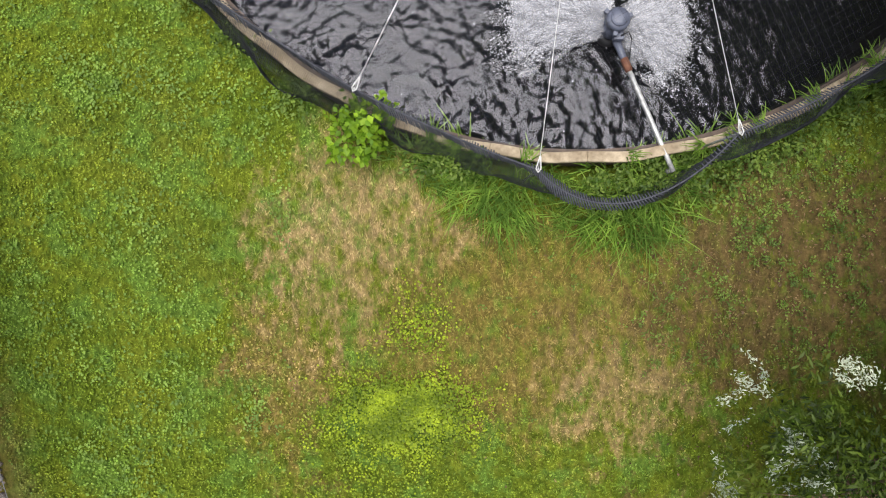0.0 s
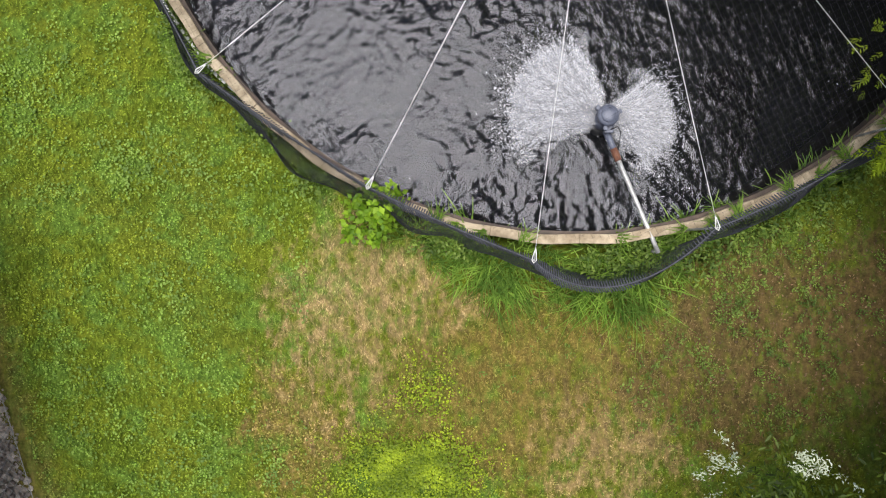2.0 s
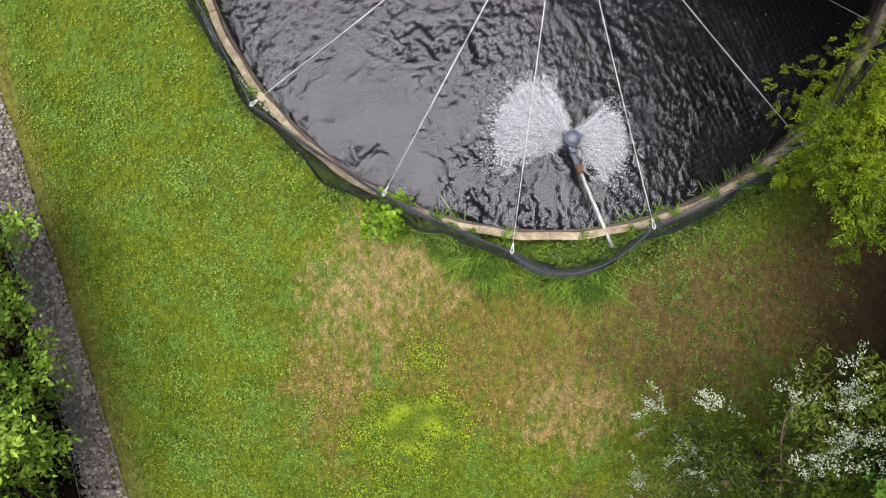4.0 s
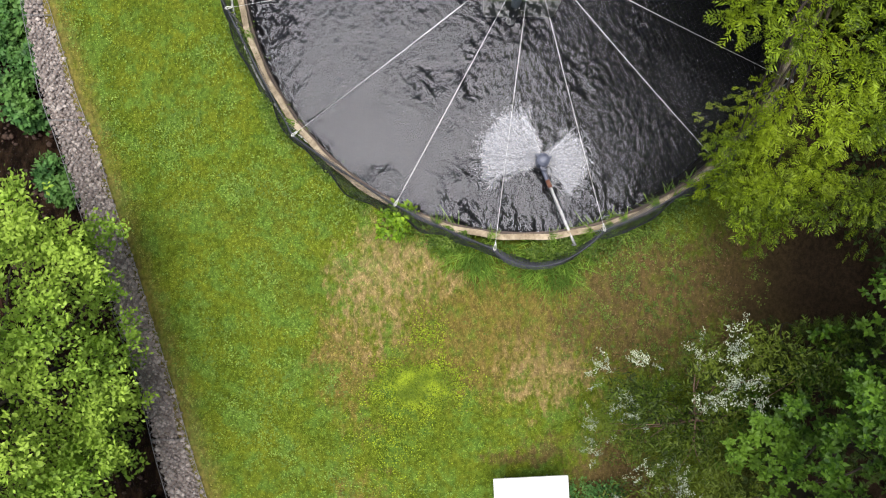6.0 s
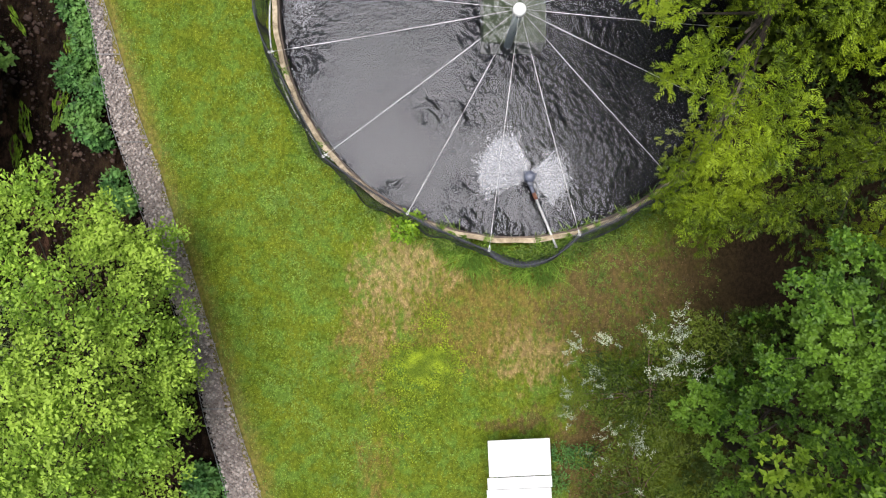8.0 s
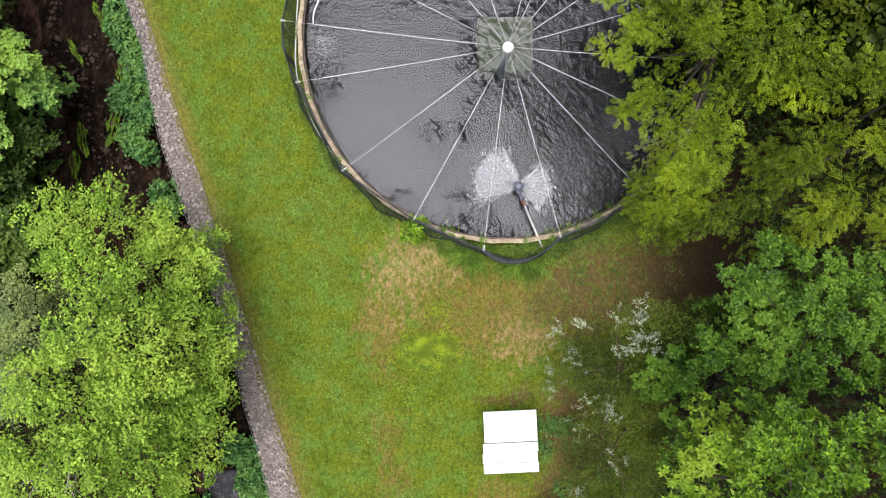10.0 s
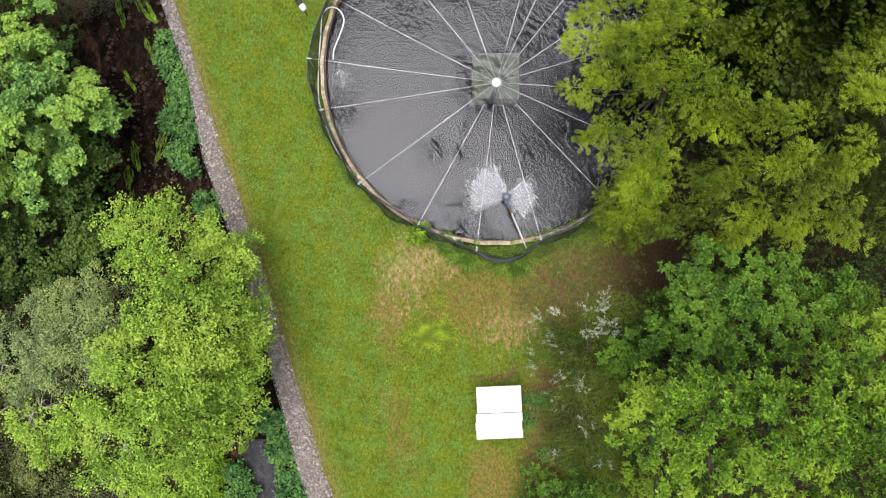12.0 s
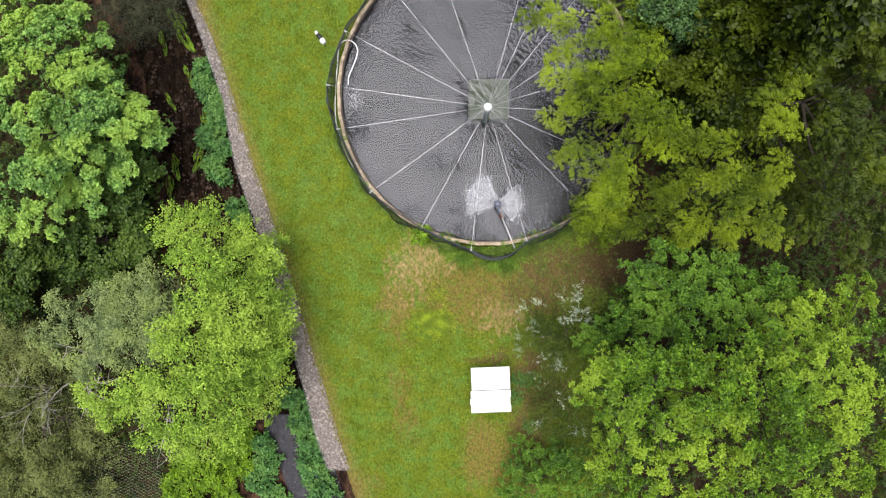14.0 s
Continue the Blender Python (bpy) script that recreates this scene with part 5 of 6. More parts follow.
bare_branches("leafless shrub with pale grey stems on the far bank", np.array([-14.8, -9.6, -0.4]), [(-12.6, -8.6, 2.0), (-12.4, -9.3, 2.1), (-12.9, -10.2, 1.8), (-13.8, -10.6, 1.9), (-14.6, -8.2, 2.2), (-13.2, -8.2, 2.2), (-15.4, -10.8, 1.7)], 0.05)
bare_branches("dead pale branches over the wire netting", np.array([-11.9, -10.4, -0.6]), [(-11.7, -12.0, 0.6), (-11.2, -11.9, 0.5), (-12.0, -12.6, 0.4), (-11.5, -12.7, 0.3), (-12.5, -11.6, 0.7)], 0.035)

bare_branches("tangle of thin pale dead twigs on the far bank", np.array([-16.2, -10.2, -0.3]), [(-14.6, -9.6, 2.3), (-14.4, -10.4, 2.2), (-15.0, -11.2, 2.0), (-15.9, -11.6, 1.9), (-17.2, -9.6, 2.3), (-16.9, -10.8, 2.1), (-15.6, -9.0, 2.4), (-14.9, -10.0, 2.5)], 0.022)


def wire_netting():
    ob = thing("wire_netting", "rusty pale wire netting panel lying on the bank", "netting")
    pieces = []
    for way in (1, -1):
        for k in np.arange(-2.2, 4.4, 0.105):
            pts = []
            for s in np.linspace(0, 1, 12):
                x = -15.0 + 3.0 * s
                y = -14.6 + k + way * 1.3 * (s - 0.5) + (0.65 if way < 0 else 0.65)
                if -14.8 < y < -12.1:
                    pts.append((x, y, 0.1 + 0.05 * math.sin(x * 3) + 0.1 * math.sin(y * 2.1)))
            if len(pts) > 1:
                pieces.append(tube(pts, 0.0022, 3, False))
    v, f = join(pieces)
    tagged(part("mesh", raw_mesh("mesh", v, f, M_PALEBARK), M_PALEBARK, ob), kind="stuff")
    for x, y in ((-15.0, -14.6), (-15.0, -12.3), (-12.0, -12.3), (-12.0, -14.6)):
        part("stake", tube_mesh("stake", [(x, y, -0.9), (x, y, -0.3), (x, y, 0.2)], 0.02, M_BARK, 6), M_BARK, ob)


wire_netting()

# ---------------------------------------------------------------- gabion wall
joints = [5.6, 3.6, 1.5, -0.6, -2.6, -4.6, -6.6, -8.7, -10.9, -13.1]


def pebble(n_seed):
    r = random.Random(n_seed)
    bm = bmesh.new()
    bmesh.ops.create_icosphere(bm, subdivisions=1, radius=1.0)
    for v in bm.verts:
        v.co *= r.uniform(0.5, 1.2)
    return bm


PEBBLES = []
for s in range(8):
    bm = pebble(s)
    me = bpy.data.meshes.new("stone")
    bm.to_mesh(me)
    bm.free()
    me.materials.append(M_STONE)
    PEBBLES.append(me)
PEB_V = [np.array([v.co[:] for v in me.vertices]) for me in PEBBLES]
PEB_F = np.array([p.vertices[:] for p in PEBBLES[0].polygons])


def stone_spots(y0, y1):
    """Places of the stones over the top and the stream side of a basket."""
    spots = []
    step = 0.05
    for y in np.arange(y0 + 0.015, y1 - 0.01, step):
        l, r = float(wall_x(y, "l")), float(wall_x(y, "r"))
        for x in np.arange(l + 0.04, r - 0.02, step):
            spots.append((x + random.uniform(-0.025, 0.025), y + random.uniform(-0.025, 0.025), -0.02 + random.uniform(-0.03, 0.02), random.choice((0.018, 0.024, 0.028, 0.032, 0.038, 0.05)) * random.uniform(0.85, 1.2)))
        if random.random() < 0.4:
            continue
        for z in np.arange(-0.10, -1.25, -0.085):
            spots.append((l + 0.03 + random.uniform(-0.02, 0.03), y + random.uniform(-0.03, 0.03), z, random.uniform(0.038, 0.062)))
    return spots


def stones_joined(spots):
    vs, fs = [], []
    for k, (x, y, z, s) in enumerate(spots):
        e = Euler((random.uniform(0, 6), random.uniform(0, 6), random.uniform(0, 6))).to_matrix()
        vs.append(PEB_V[k % 8] @ np.array(e) * s * np.array([1.1, 1.0, 0.75]) + [x, y, z])
        fs.append(PEB_F + 12 * k)
    return np.concatenate(vs), np.concatenate(fs)


picked = []
for ya, yb in zip(joints, joints[1:]):
    y0, y1 = yb, ya
    ob = thing("gabion_basket", "wire basket filled with grey-brown crushed stone", "gabion", "gabion wall along the stream")
    ym = (y0 + y1) / 2
    # the packed heart behind the face stones
    bm = bmesh.new()
    rows = []
    for y in np.linspace(y0 + 0.015, y1 - 0.015, 6):
        l, r = float(wall_x(y, "l")) + 0.05, float(wall_x(y, "r")) - 0.04
        rows.append([bm.verts.new(p) for p in ((l, y, -1.35), (r, y, -1.35), (r, y, -0.06), (l, y, -0.06))])
    for p, q in zip(rows, rows[1:]):
        for k in range(4):
            bm.faces.new((p[k], p[(k + 1) % 4], q[(k + 1) % 4], q[k]))
    bm.faces.new(rows[0])
    bm.faces.new(rows[-1][::-1])
    bmesh.ops.recalc_face_normals(bm, faces=bm.faces[:])
    part("core", bm, M_FILL, ob)
    spots = stone_spots(y0, y1)
    own = [s for s in spots if s[2] > -0.1 and -7.2 < s[1] < -5.2][:300] if y0 < -4.7 and y1 > -7.3 else []
    picked += [(s, ob) for s in own]
    rest = [s for s in spots if s not in set(own)]
    v, f = stones_joined(rest)
    tagged(part("stone_fill", raw_mesh("stone_fill", v, f, M_FILL), M_FILL, ob), kind="stuff")
    wires = []
    for way in (1, -1):
        for o in np.arange(-0.9, y1 - y0 + 0.9, 0.11):
            pts = []
            for s in np.linspace(0, 1, 5):
                y = y0 + o + (s if way > 0 else -s) * 0.75 + (0 if way > 0 else 0.0)
                if y0 <= y <= y1:
                    l, r = float(wall_x(y, "l")), float(wall_x(y, "r"))
                    pts.append((l + (r - l) * s, y, 0.05))
            if len(pts) > 1:
                wires.append(tube(pts, 0.003, 3, False))
    for y in (y0 + 0.01, y1 - 0.01):
        l, r = float(wall_x(y, "l")), float(wall_x(y, "r"))
        wires.append(tube([(l, y, 0.055), ((l + r) / 2, y, 0.06), (r, y, 0.055)], 0.0045, 5, False))
    for side in "lr":
        ys = np.linspace(y0, y1, 8)
        wires.append(tube([(float(wall_x(y, side)), y, 0.045) for y in ys], 0.005, 5, False))
    v, f = join(wires)
    part("wire_mesh", raw_mesh("wire_mesh", v, f, M_WIRE), M_WIRE, ob)

# ---------------------------------------------------------------- plants on the bank and round the tank
for x, y, r in ((-11.05, 1.75, 0.34), (-10.85, 1.3, 0.4), (-10.6, 0.75, 0.42), (-10.45, 0.25, 0.45), (-10.5, -0.3, 0.42), (-10.75, -0.75, 0.36), (-10.25, -1.2, 0.3), (-10.5, -1.9, 0.4), (-10.2, -2.2, 0.3), (-9.65, -3.45, 0.4), (-9.45, -3.9, 0.25),
                (-7.6, -10.6, 0.45), (-7.2, -11.0, 0.5), (-7.15, -11.6, 0.5), (-6.85, -12.2, 0.5), (-6.8, -12.9, 0.48), (-6.5, -13.6, 0.5), (-6.4, -14.3, 0.55), (-8.75, -12.6, 0.4), (-8.6, -13.2, 0.45), (-8.9, -13.9, 0.5), (-8.3, -14.4, 0.45)):
    clump("bank_plant", "leafy green plant at the stream's edge", "plant", (x + random.uniform(-0.12, 0.12), y + random.uniform(-0.15, 0.15), -1.3), r * random.uniform(0.8, 1.3), 0.25 + r * random.uniform(0.4, 1.1), L_BANK, int(430 * r), 0.115, 0.07, "plants along the stream")
for x, y, r in ((-11.2, -12.9, 0.6), (-10.6, -13.5, 0.6), (-11.6, -13.8, 0.6), (-10.0, -14.3, 0.55), (-11.0, -14.5, 0.6), (-10.1, -12.6, 0.45), (-9.5, -11.9, 0.4), (-9.6, -12.7, 0.45), (-9.3, -13.4, 0.4), (-9.9, -13.3, 0.5), (-9.2, -12.3, 0.35)):
    clump("bank_herb", "bright green herbs on the far bank", "plant", (x, y, float(ground_z(x, y)) - 0.05), r, 0.35, L_ALGAE, int(560 * r), 0.10, 0.05, "herbs on the far bank")
clump("leafy_weed", "bright leafy weed against the tank net", "plant", (-2.62, -4.62, 0.0), 0.24, 0.5, L_ALGAE, 60, 0.085, 0.065)
clump("leafy_weed", "bright leafy weed against the tank net", "plant", (-2.45, -4.45, 0.0), 0.18, 0.75, L_ALGAE, 40, 0.085, 0.065)
for a, r, size in ((-146, 5.62, 0.16), (-142, 5.6, 0.2), (-150, 5.62, 0.14), (-158, 5.62, 0.16), (-162, 5.66, 0.2), (-166, 5.6, 0.15), (-133, 5.6, 0.14), (-124, 5.66, 0.14), (-108, 5.7, 0.16), (-104, 5.62, 0.15), (-84, 5.62, 0.2), (-80, 5.66, 0.2), (-70, 5.66, 0.22), (-66, 5.74, 0.2), (-61, 5.68, 0.2), (-56, 5.72, 0.18), (-88, 5.8, 0.2), (-75, 5.85, 0.2), (178, 5.66, 0.14), (168, 5.66, 0.14)):
    clump("tank_weed", "small green weeds between tank rim and net", "plant", (CX + r * math.cos(radians(a)), CY + r * math.sin(radians(a)), 0.0), size, 0.22, M_WEED, int(300 * size), 0.055, 0.03, "weeds at the tank's foot")
for x, y, r in ((0.95, -9.75, 0.2), (1.25, -9.8, 0.22), (1.5, -9.75, 0.2), (0.85, -10.35, 0.18), (1.35, -11.4, 0.2)):
    clump("ground_fern", "low green fern on bare soil beside the tables", "plant", (x, y, 0.0), r, 0.15, L_BANK, int(260 * r), 0.07, 0.03, "ferns by the tables")

lamp = thing("garden_spotlight", "small white and black spotlight on a stake", "lamp", at=(-6.06, 2.34, 0.0))
part("stake", tube_mesh("stake", [(0, 0, -0.1), (0, 0, 0.5), (0, 0, 0.95)], 0.015, M_BLACK, 8), M_BLACK, lamp)
part("housing", tube_mesh("housing", [(-0.10, 0.12, 1.02), (0.0, 0.0, 1.0), (0.06, -0.08, 0.98)], [0.07, 0.085, 0.08], M_BLACK, 12), M_BLACK, lamp)
part("lens", tube_mesh("lens", [(0.03, -0.05, 1.0), (0.09, -0.13, 0.985), (0.15, -0.2, 0.97)], [0.09, 0.1, 0.085], M_WHITE, 14), M_WHITE, lamp, "white front of the spotlight")
part("sensor", tube_mesh("sensor", [(-0.10, 0.1, 1.06), (-0.13, 0.15, 1.07), (-0.15, 0.19, 1.06)], [0.05, 0.06, 0.045], M_WHITE, 10), M_WHITE, lamp, "small white sensor head")

stick = thing("fallen_stick", "reddish fallen stick on the bare soil", "stick")
part("stick", tube_mesh("stick", [(1.35, -10.05, 0.03), (1.55, -10.12, 0.035), (1.68, -10.25, 0.03), (1.75, -10.2, 0.05)], [0.022, 0.02, 0.016, 0.01], M_REDWOOD, 6), M_REDWOOD, stick)


def tall_grass(label, at, n, spread, length, mat):
    ob = thing("grass_tuft", label, "grass", "tall grass round the tank", at)
    pieces_v, pieces_f = [], []
    sway = random.uniform(-2.3, -0.3) if at[2] == 0 else random.uniform(0, 6.3)
    for k in range(int(n * 0.4)):
        a = random.uniform(0, 2 * math.pi)
        r = spread * 1.35 * math.sqrt(random.random())
        l = length * random.uniform(0.3, 1.1)
        d = sway + random.gauss(0, 0.75)
        s = np.linspace(0, 1, 5)
        reach = l * random.uniform(0.45, 0.95)
        cx = r * math.cos(a) + np.cos(d) * reach * s**1.4
        cy = r * math.sin(a) + np.sin(d) * reach * s**1.4
        cz = l * 0.62 * (s - 0.62 * s**2.2)
        w = 0.009 * (1 - s * 0.85)
        px, py = -math.sin(d) * w, math.cos(d) * w
        v = np.concatenate([np.stack([cx + px, cy + py, cz], -1), np.stack([cx - px, cy - py, cz + 0.004], -1)])
        j = np.arange(4)
        pieces_v.append(v)
        pieces_f.append(np.stack([j, j + 1, j + 6, j + 5], -1))
    v, f = join(zip(pieces_v, pieces_f))
    tagged(part("foliage", raw_mesh("foliage", v, f, mat), mat, ob), kind="stuff")


for a, r, n, l in ((-112, 5.62, 130, 0.34), (-108, 5.56, 170, 0.4), (-105, 5.52, 200, 0.42), (-102, 5.6, 160, 0.36), (-98, 5.62, 120, 0.3), (-94, 5.66, 120, 0.28), (-89, 5.66, 130, 0.28), (-84, 5.62, 150, 0.3), (-80, 5.6, 170, 0.36),
                   (-77, 5.52, 220, 0.44), (-74, 5.5, 220, 0.42), (-71, 5.54, 190, 0.36), (-67, 5.58, 160, 0.32), (-63, 5.56, 190, 0.34), (-59, 5.54, 190, 0.36), (-55, 5.56, 180, 0.34), (-51, 5.58, 160, 0.3), (-47, 5.6, 150, 0.3)):
    tall_grass("grass growing between tank rim and net", (CX + r * math.cos(radians(a)), CY + r * math.sin(radians(a)), 0.06), n, 0.17, l, M_TALL)
for a, n in ((-108, 90), (-105, 120), (-102, 80), (-97, 50), (-85, 50), (-77, 80), (-73, 110), (-70, 90), (-63, 80), (-59, 110), (-55, 100), (-48, 60), (-143, 50), (-163, 60)):
    tall_grass("grass tuft rooted in a joint of the tank rim", (CX + 5.455 * math.cos(radians(a)), CY + 5.455 * math.sin(radians(a)), 0.285), n, 0.05, 0.3, M_TALL)
for x, y, n, s, l in ((-1.35, -5.15, 330, 0.22, 0.55), (-1.0, -5.32, 400, 0.22, 0.7), (-0.5, -5.3, 220, 0.25, 0.4), (0.1, -5.42, 420, 0.28, 0.72), (0.45, -5.5, 400, 0.26, 0.74), (0.35, -5.25, 260, 0.25, 0.4), (1.05, -5.05, 240, 0.2, 0.35), (-1.75, -5.0, 180, 0.2, 0.35), (0.9, -5.3, 200, 0.28, 0.42)):
    tall_grass("long green grass blades at the tank's foot", (x, y, 0), n, s, l, M_TALL)

# ---------------------------------------------------------------- lawn blades


def on_lawn(x, y):
    return (x > wall_x(y, "r") + 0.12) & (np.hypot(x - CX, y - CY) > 5.62)


def scatter(x0, x1, y0, y1, density):
    n = int((x1 - x0) * (y1 - y0) * density)
    x, y = rng.uniform(x0, x1, n), rng.uniform(y0, y1, n)
    k = on_lawn(x, y)
    return x[k], y[k]


def blades():
    xs, ys = zip(*(scatter(*q) for q in ((-8.2, 3.4, -9.0, -2.6, 2100), (-10.5, -5.0, -2.6, 6.0, 1000), (-7.2, 2.4, -15.5, -9.0, 1100))))
    x, y = np.concatenate(xs), np.concatenate(ys)
    soil = np.exp(-(((x - 3.2) / 2.1) ** 2) - ((y + 6.0) / 1.7) ** 2) + np.exp(-(((x - 1.7) / 1.0) ** 2) - ((y + 10.3) / 1.7) ** 2)
    k = rng.uniform(0, 1, len(x)) > soil * 1.05
    x, y = x[k], y[k]
    n = len(x)
    dry = np.exp(-(((x + 2.75) / 1.2) ** 2) - ((y + 5.6) / 1.3) ** 2) + 0.7 * np.exp(-(((x - 0.2) / 2.2) ** 2) - ((y + 6.9) / 1.5) ** 2)
    leaf = rng.uniform(0, 1, n) < np.clip(0.56 - 0.9 * dry + 0.25 * np.sin(x * 2.1 + np.sin(y * 1.7)) * np.sin(y * 2.4 + x), 0.05, 0.9)
    a = np.where(rng.uniform(0, 1, n) < dry, np.pi / 2 + rng.normal(0, 0.5, n), rng.uniform(0, 2 * np.pi, n))
    l = np.where(leaf, rng.uniform(0.016, 0.036, n), rng.uniform(0.04, 0.09, n))
    w = np.where(leaf, l * rng.uniform(0.5, 0.85, n), rng.uniform(0.004, 0.008, n))
    tilt = np.where(leaf, rng.normal(0, 0.2, n), rng.uniform(0.05, 0.8, n))
    c = np.stack([x, y, ground_z(x, y) + 0.014 + rng.uniform(0, 0.03, n)], -1)
    al = np.stack([np.cos(a), np.sin(a), tilt], -1)
    nor = np.array([0, 0, 1.0]) + rng.normal(0, 0.4, (n, 3))
    return leaf_arrays(c, al, nor, l, w)


v, f = blades()
tagged(new("lawn_grass", raw_mesh("lawn_grass", v, f, M_GRASS)), "short mown grass and clover, dry in places", "grass", kind="stuff")


def white_clover():
    """Pale clover leaves in drifts over the greener side of the lawn."""
    x, y = (np.concatenate(q) for q in zip(scatter(-8.3, -3.4, -9.5, -2.0, 900), scatter(-10.6, -5.2, -2.0, 6.0, 500), scatter(-6.5, -1.2, -15.0, -9.5, 500)))
    drift = np.array([0.5 * noise.noise((a * 0.9, b * 0.9, 2.0)) + 0.4 * noise.noise((a * 2.7, b * 2.7, 7.0)) for a, b in zip(x, y)])
    k = drift + rng.normal(0, 0.2, len(x)) > 0.24
    x, y = x[k], y[k]
    n = len(x)
    a = rng.uniform(0, 2 * np.pi, n)
    l = rng.uniform(0.022, 0.045, n)
    c = np.stack([x, y, ground_z(x, y) + rng.uniform(0.035, 0.06, n)], -1)
    return leaf_arrays(c, np.stack([np.cos(a), np.sin(a), 0.1 * np.sin(a * 3)], -1), np.array([0, 0, 1.0]) + rng.normal(0, 0.22, (n, 3)), l, l * 0.8)


v, f = white_clover()
tagged(new("white_clover", raw_mesh("white_clover", v, f, M_CLOVER)), "pale green clover leaves scattered through the lawn", "clover", kind="stuff")


def clover():
    n = 9000
    g = rng.normal(0, 1, (n, 2)) * [0.40, 0.27] + [-2.15, -7.7]
    h = rng.normal(0, 1, (n // 7, 2)) * [0.45, 0.5] + [-2.75, -8.9]
    q = rng.normal(0, 1, (n // 11, 2)) * [0.2, 0.26] + [-2.0, -6.75]
    p = np.concatenate([g, h, q])
    thin = np.array([noise.noise((x * 2.6, y * 2.6, 0.0)) for x, y in p])
    p = p[thin + rng.normal(0, 0.22, len(p)) > -0.26]
    n = len(p)
    a = rng.uniform(0, 2 * np.pi, n)
    c = np.concatenate([p, rng.uniform(0.03, 0.09, (n, 1))], 1)
    al = np.stack([np.cos(a), np.sin(a), 0.2 * np.sin(a * 3)], -1)
    l = rng.uniform(0.018, 0.038, n)
    return leaf_arrays(c, al, np.array([0, 0, 1.0]) + rng.normal(0, 0.35, (n, 3)), l, l * 0.8)


v, f = clover()
tagged(new("clover_patch", raw_mesh("clover_patch", v, f, M_LIME)), "patch of bright yellow-green clover in the lawn", "clover", kind="stuff")

def soil_weeds():
    """Small rosettes scattered over the bare soil by the trees."""
    n = 2200
    p = rng.normal(0, 1, (n, 2)) * [1.3, 1.1] + [2.1, -5.7]
    p = p[(np.hypot(p[:, 0] - CX, p[:, 1] - CY) > 5.7) & (p[:, 0] < 4.6)]
    thick = np.array([noise.noise((x * 1.9, y * 1.9, 4.0)) for x, y in p])
    p = p[thick + rng.normal(0, 0.12, len(p)) > -0.02]
    k = rng.integers(3, 12, len(p))
    q = np.repeat(p, k, 0)
    n = len(q)
    a = rng.uniform(0, 2 * np.pi, n)
    l = rng.uniform(0.014, 0.042, n)
    c = np.stack([q[:, 0] + np.cos(a) * l * 0.7 + rng.normal(0, 0.02, n), q[:, 1] + np.sin(a) * l * 0.7 + rng.normal(0, 0.02, n), rng.uniform(0.01, 0.05, n)], -1)
    return leaf_arrays(c, np.stack([np.cos(a), np.sin(a), 0.2 + 0 * a], -1), np.array([0, 0, 1.0]) + rng.normal(0, 0.3, (n, 3)), l, l * rng.uniform(0.35, 0.7, n))


def litter():
    """Dead leaves and twigs over the bare soil under the trees."""
    p = np.concatenate([rng.normal(0, 1, (4200, 2)) * [1.9, 1.2] + [3.3, -6.0], rng.normal(0, 1, (1300, 2)) * [0.55, 1.3] + [1.5, -10.3]])
    p = p[(np.hypot(p[:, 0] - CX, p[:, 1] - CY) > 5.7) & (p[:, 0] < 4.0)]
    n = len(p)
    a = rng.uniform(0, 2 * np.pi, n)
    l = rng.uniform(0.012, 0.05, n)
    c = np.concatenate([p, (ground_z(p[:, 0], p[:, 1]) + rng.uniform(0.006, 0.02, n))[:, None]], 1)
    return leaf_arrays(c, np.stack([np.cos(a), np.sin(a), 0.15 * np.sin(3 * a)], -1), np.array([0, 0, 1.0]) + rng.normal(0, 0.4, (n, 3)), l, l * rng.uniform(0.15, 0.6, n))


v, f = litter()
tagged(new("leaf_litter", raw_mesh("leaf_litter", v, f, M_LITTER)), "brown dead leaves scattered on bare soil", "litter", kind="stuff")
v, f = soil_weeds()
tagged(new("soil_weeds", raw_mesh("soil_weeds", v, f, M_WEED)), "small green weeds scattered over bare brown soil", "weeds", kind="stuff")


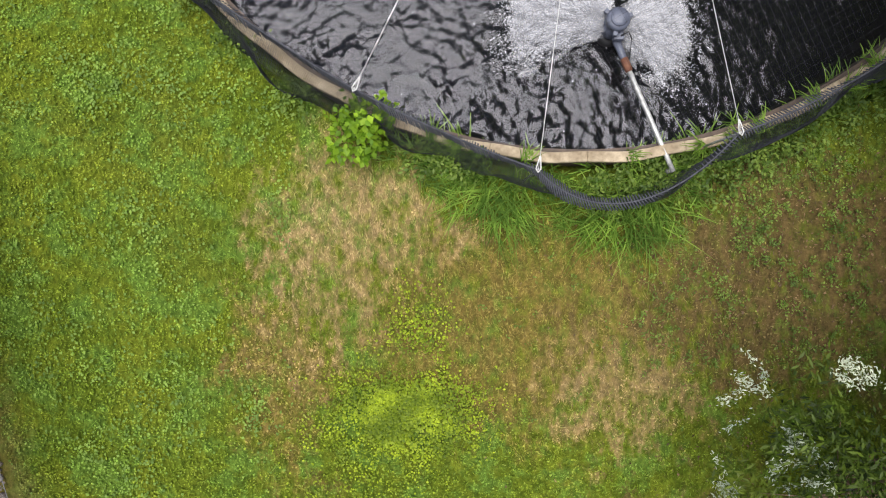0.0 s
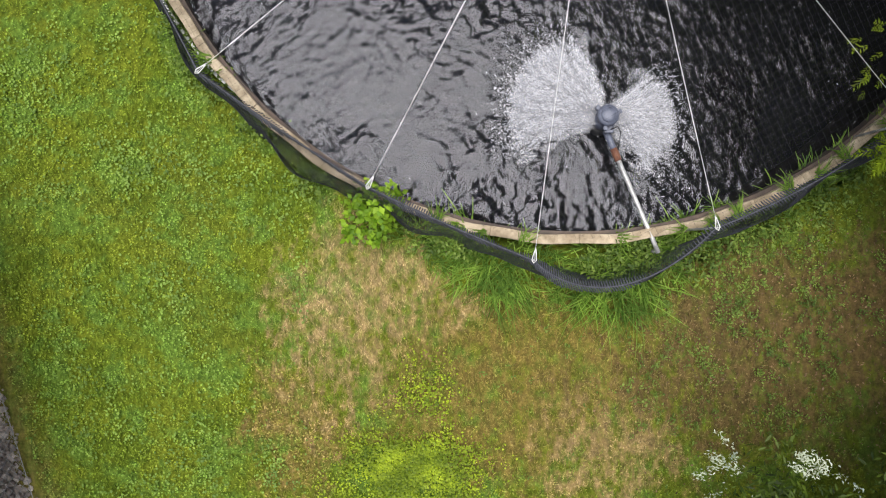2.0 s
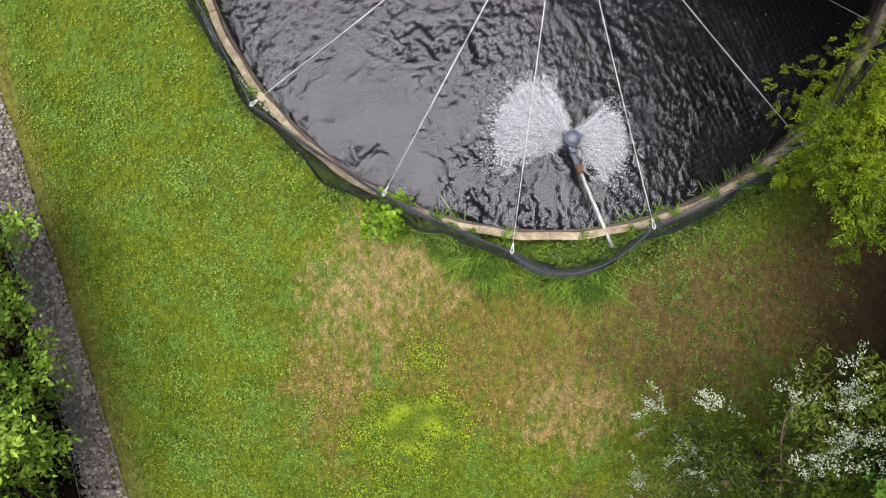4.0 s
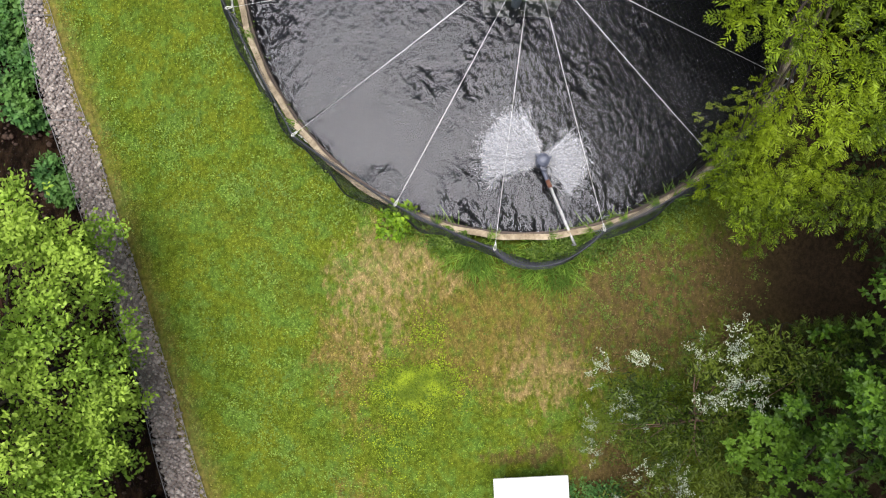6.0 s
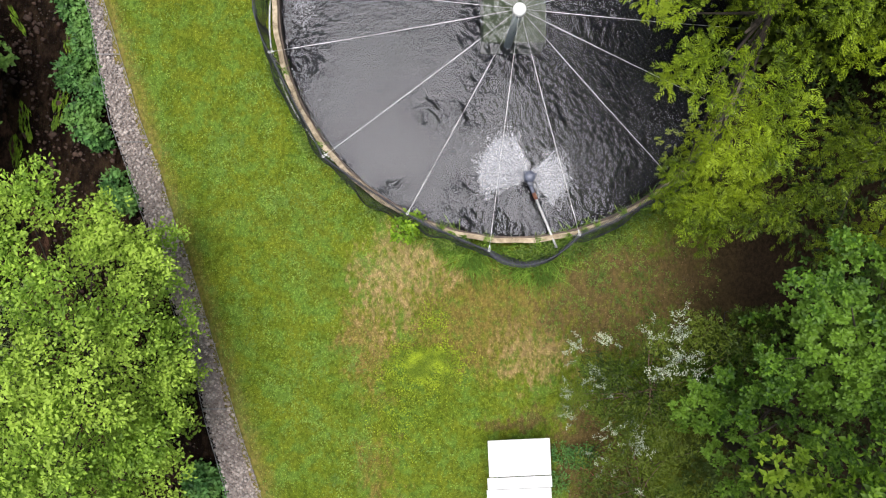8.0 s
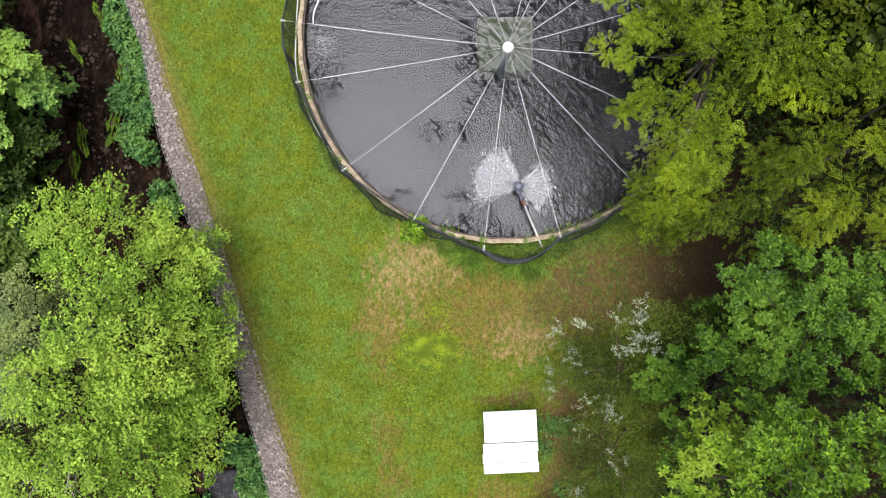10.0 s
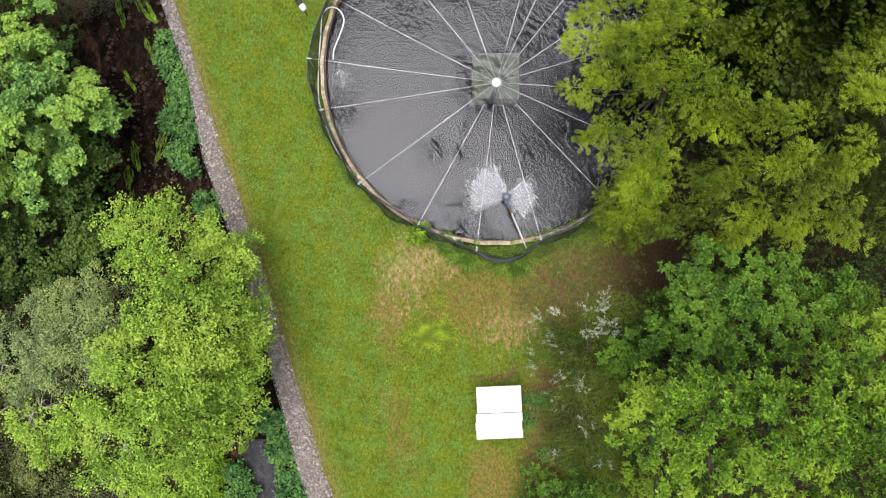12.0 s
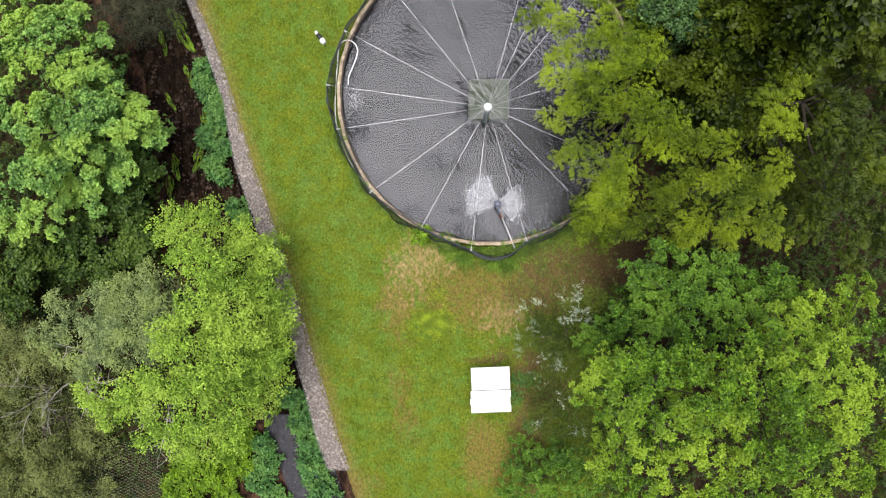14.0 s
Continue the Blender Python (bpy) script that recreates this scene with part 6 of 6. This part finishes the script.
def weed_mat(at, length, width, turn, n):
    """A drawn-out mat of water weed trailing in the current."""
    ob = thing("water_weed", "bright green weed trailing in the stream", "water weed", "weed in the stream", at)
    s = rng.uniform(-0.5, 0.5, n)
    half = width * 0.5 * np.sqrt(np.clip(1 - (2 * s) ** 2, 0, 1)) * (0.75 + 0.5 * (s + 0.5))
    o = rng.uniform(-1, 1, n) * half + 0.12 * width * np.sin(s * 9 + at[0] * 5)
    keep = np.sin(o / width * 17 + at[1] * 3) + 0.7 * np.sin(s * 13 + o * 8) + rng.normal(0, 0.5, n) > -0.35
    s, o = s[keep], o[keep]
    n = len(s)
    c, t = math.cos(radians(turn)), math.sin(radians(turn))
    x, y = s * length, o
    p = np.stack([x * c - y * t, x * t + y * c, 0.02 + 0.04 * np.cos(2 * s) * rng.uniform(0.3, 1, n)], -1)
    al = np.tile([c, t, 0.0], (n, 1)) + rng.normal(0, 0.2, (n, 3)) * [1, 1, 0.3]
    v, f = leaf_arrays(p, al, np.array([0, 0, 1.0]) + rng.normal(0, 0.2, (n, 3)), rng.uniform(0.08, 0.2, n), rng.uniform(0.01, 0.022, n))
    tagged(part("weed_mat", raw_mesh("weed_mat", v, f, L_ALGAE), L_ALGAE, ob), kind="stuff")


for x, y, l, w, a in ((-12.1, -1.9, 1.0, 0.28, 100), (-11.25, -1.55, 1.1, 0.34, 75), (-12.35, -2.9, 1.3, 0.4, 95), (-11.9, 3.4, 1.9, 0.5, 118), (-12.6, 2.9, 1.0, 0.2, 105), (-11.6, 1.6, 0.9, 0.2, 110), (-12.3, 0.6, 0.8, 0.16, 120), (-8.4, -11.4, 1.0, 0.45, 60), (-11.0, 0.0, 0.7, 0.25, 100), (-11.6, -3.6, 0.9, 0.25, 100)):
    weed_mat((x, y, -1.235), l, w, a, int(900 * l * w) + 60)

M_COBBLE = plain("wet_stream_stone", (0.03, 0.018, 0.013), (0.09, 0.05, 0.034), 0.85, 9.0, 50.0, bump=0.5, vary=True)


def stream_stones():
    """Wet stones and brown debris along the stream's bed."""
    n = 2600
    y = rng.uniform(-11.0, 9.0, n)
    x = wall_x(y, "l") - 0.15 - rng.uniform(0, 1, n) * 3.2
    clot = np.array([noise.noise((a * 1.1, b * 0.7, 9.0)) for a, b in zip(x, y)])
    k = clot + rng.normal(0, 0.15, n) > 0.0
    s = rng.choice([0.03, 0.045, 0.06, 0.09], n, p=[0.4, 0.35, 0.18, 0.07]) * rng.uniform(0.8, 1.3, n)
    spots = [(a, b, -1.25 + 0.15 * c, c) for a, b, c in zip(x[k], y[k], s[k])]
    return stones_joined(spots)


v, f = stream_stones()
tagged(new("stream_stones", raw_mesh("stream_stones", v, f, M_COBBLE)), "wet brown stones and debris in the shallow stream", "stones", kind="stuff")

# ---------------------------------------------------------------- single stones of the nearest wall baskets
for k, ((x, y, z, s), ob) in enumerate(picked):
    st = new("stone", PEBBLES[k % 8])
    st.parent = ob
    st.location = (x, y, z)
    st.rotation_euler = (random.uniform(0, 6), random.uniform(0, 6), random.uniform(0, 6))
    st.scale = (s * 1.1, s, s * 0.8)
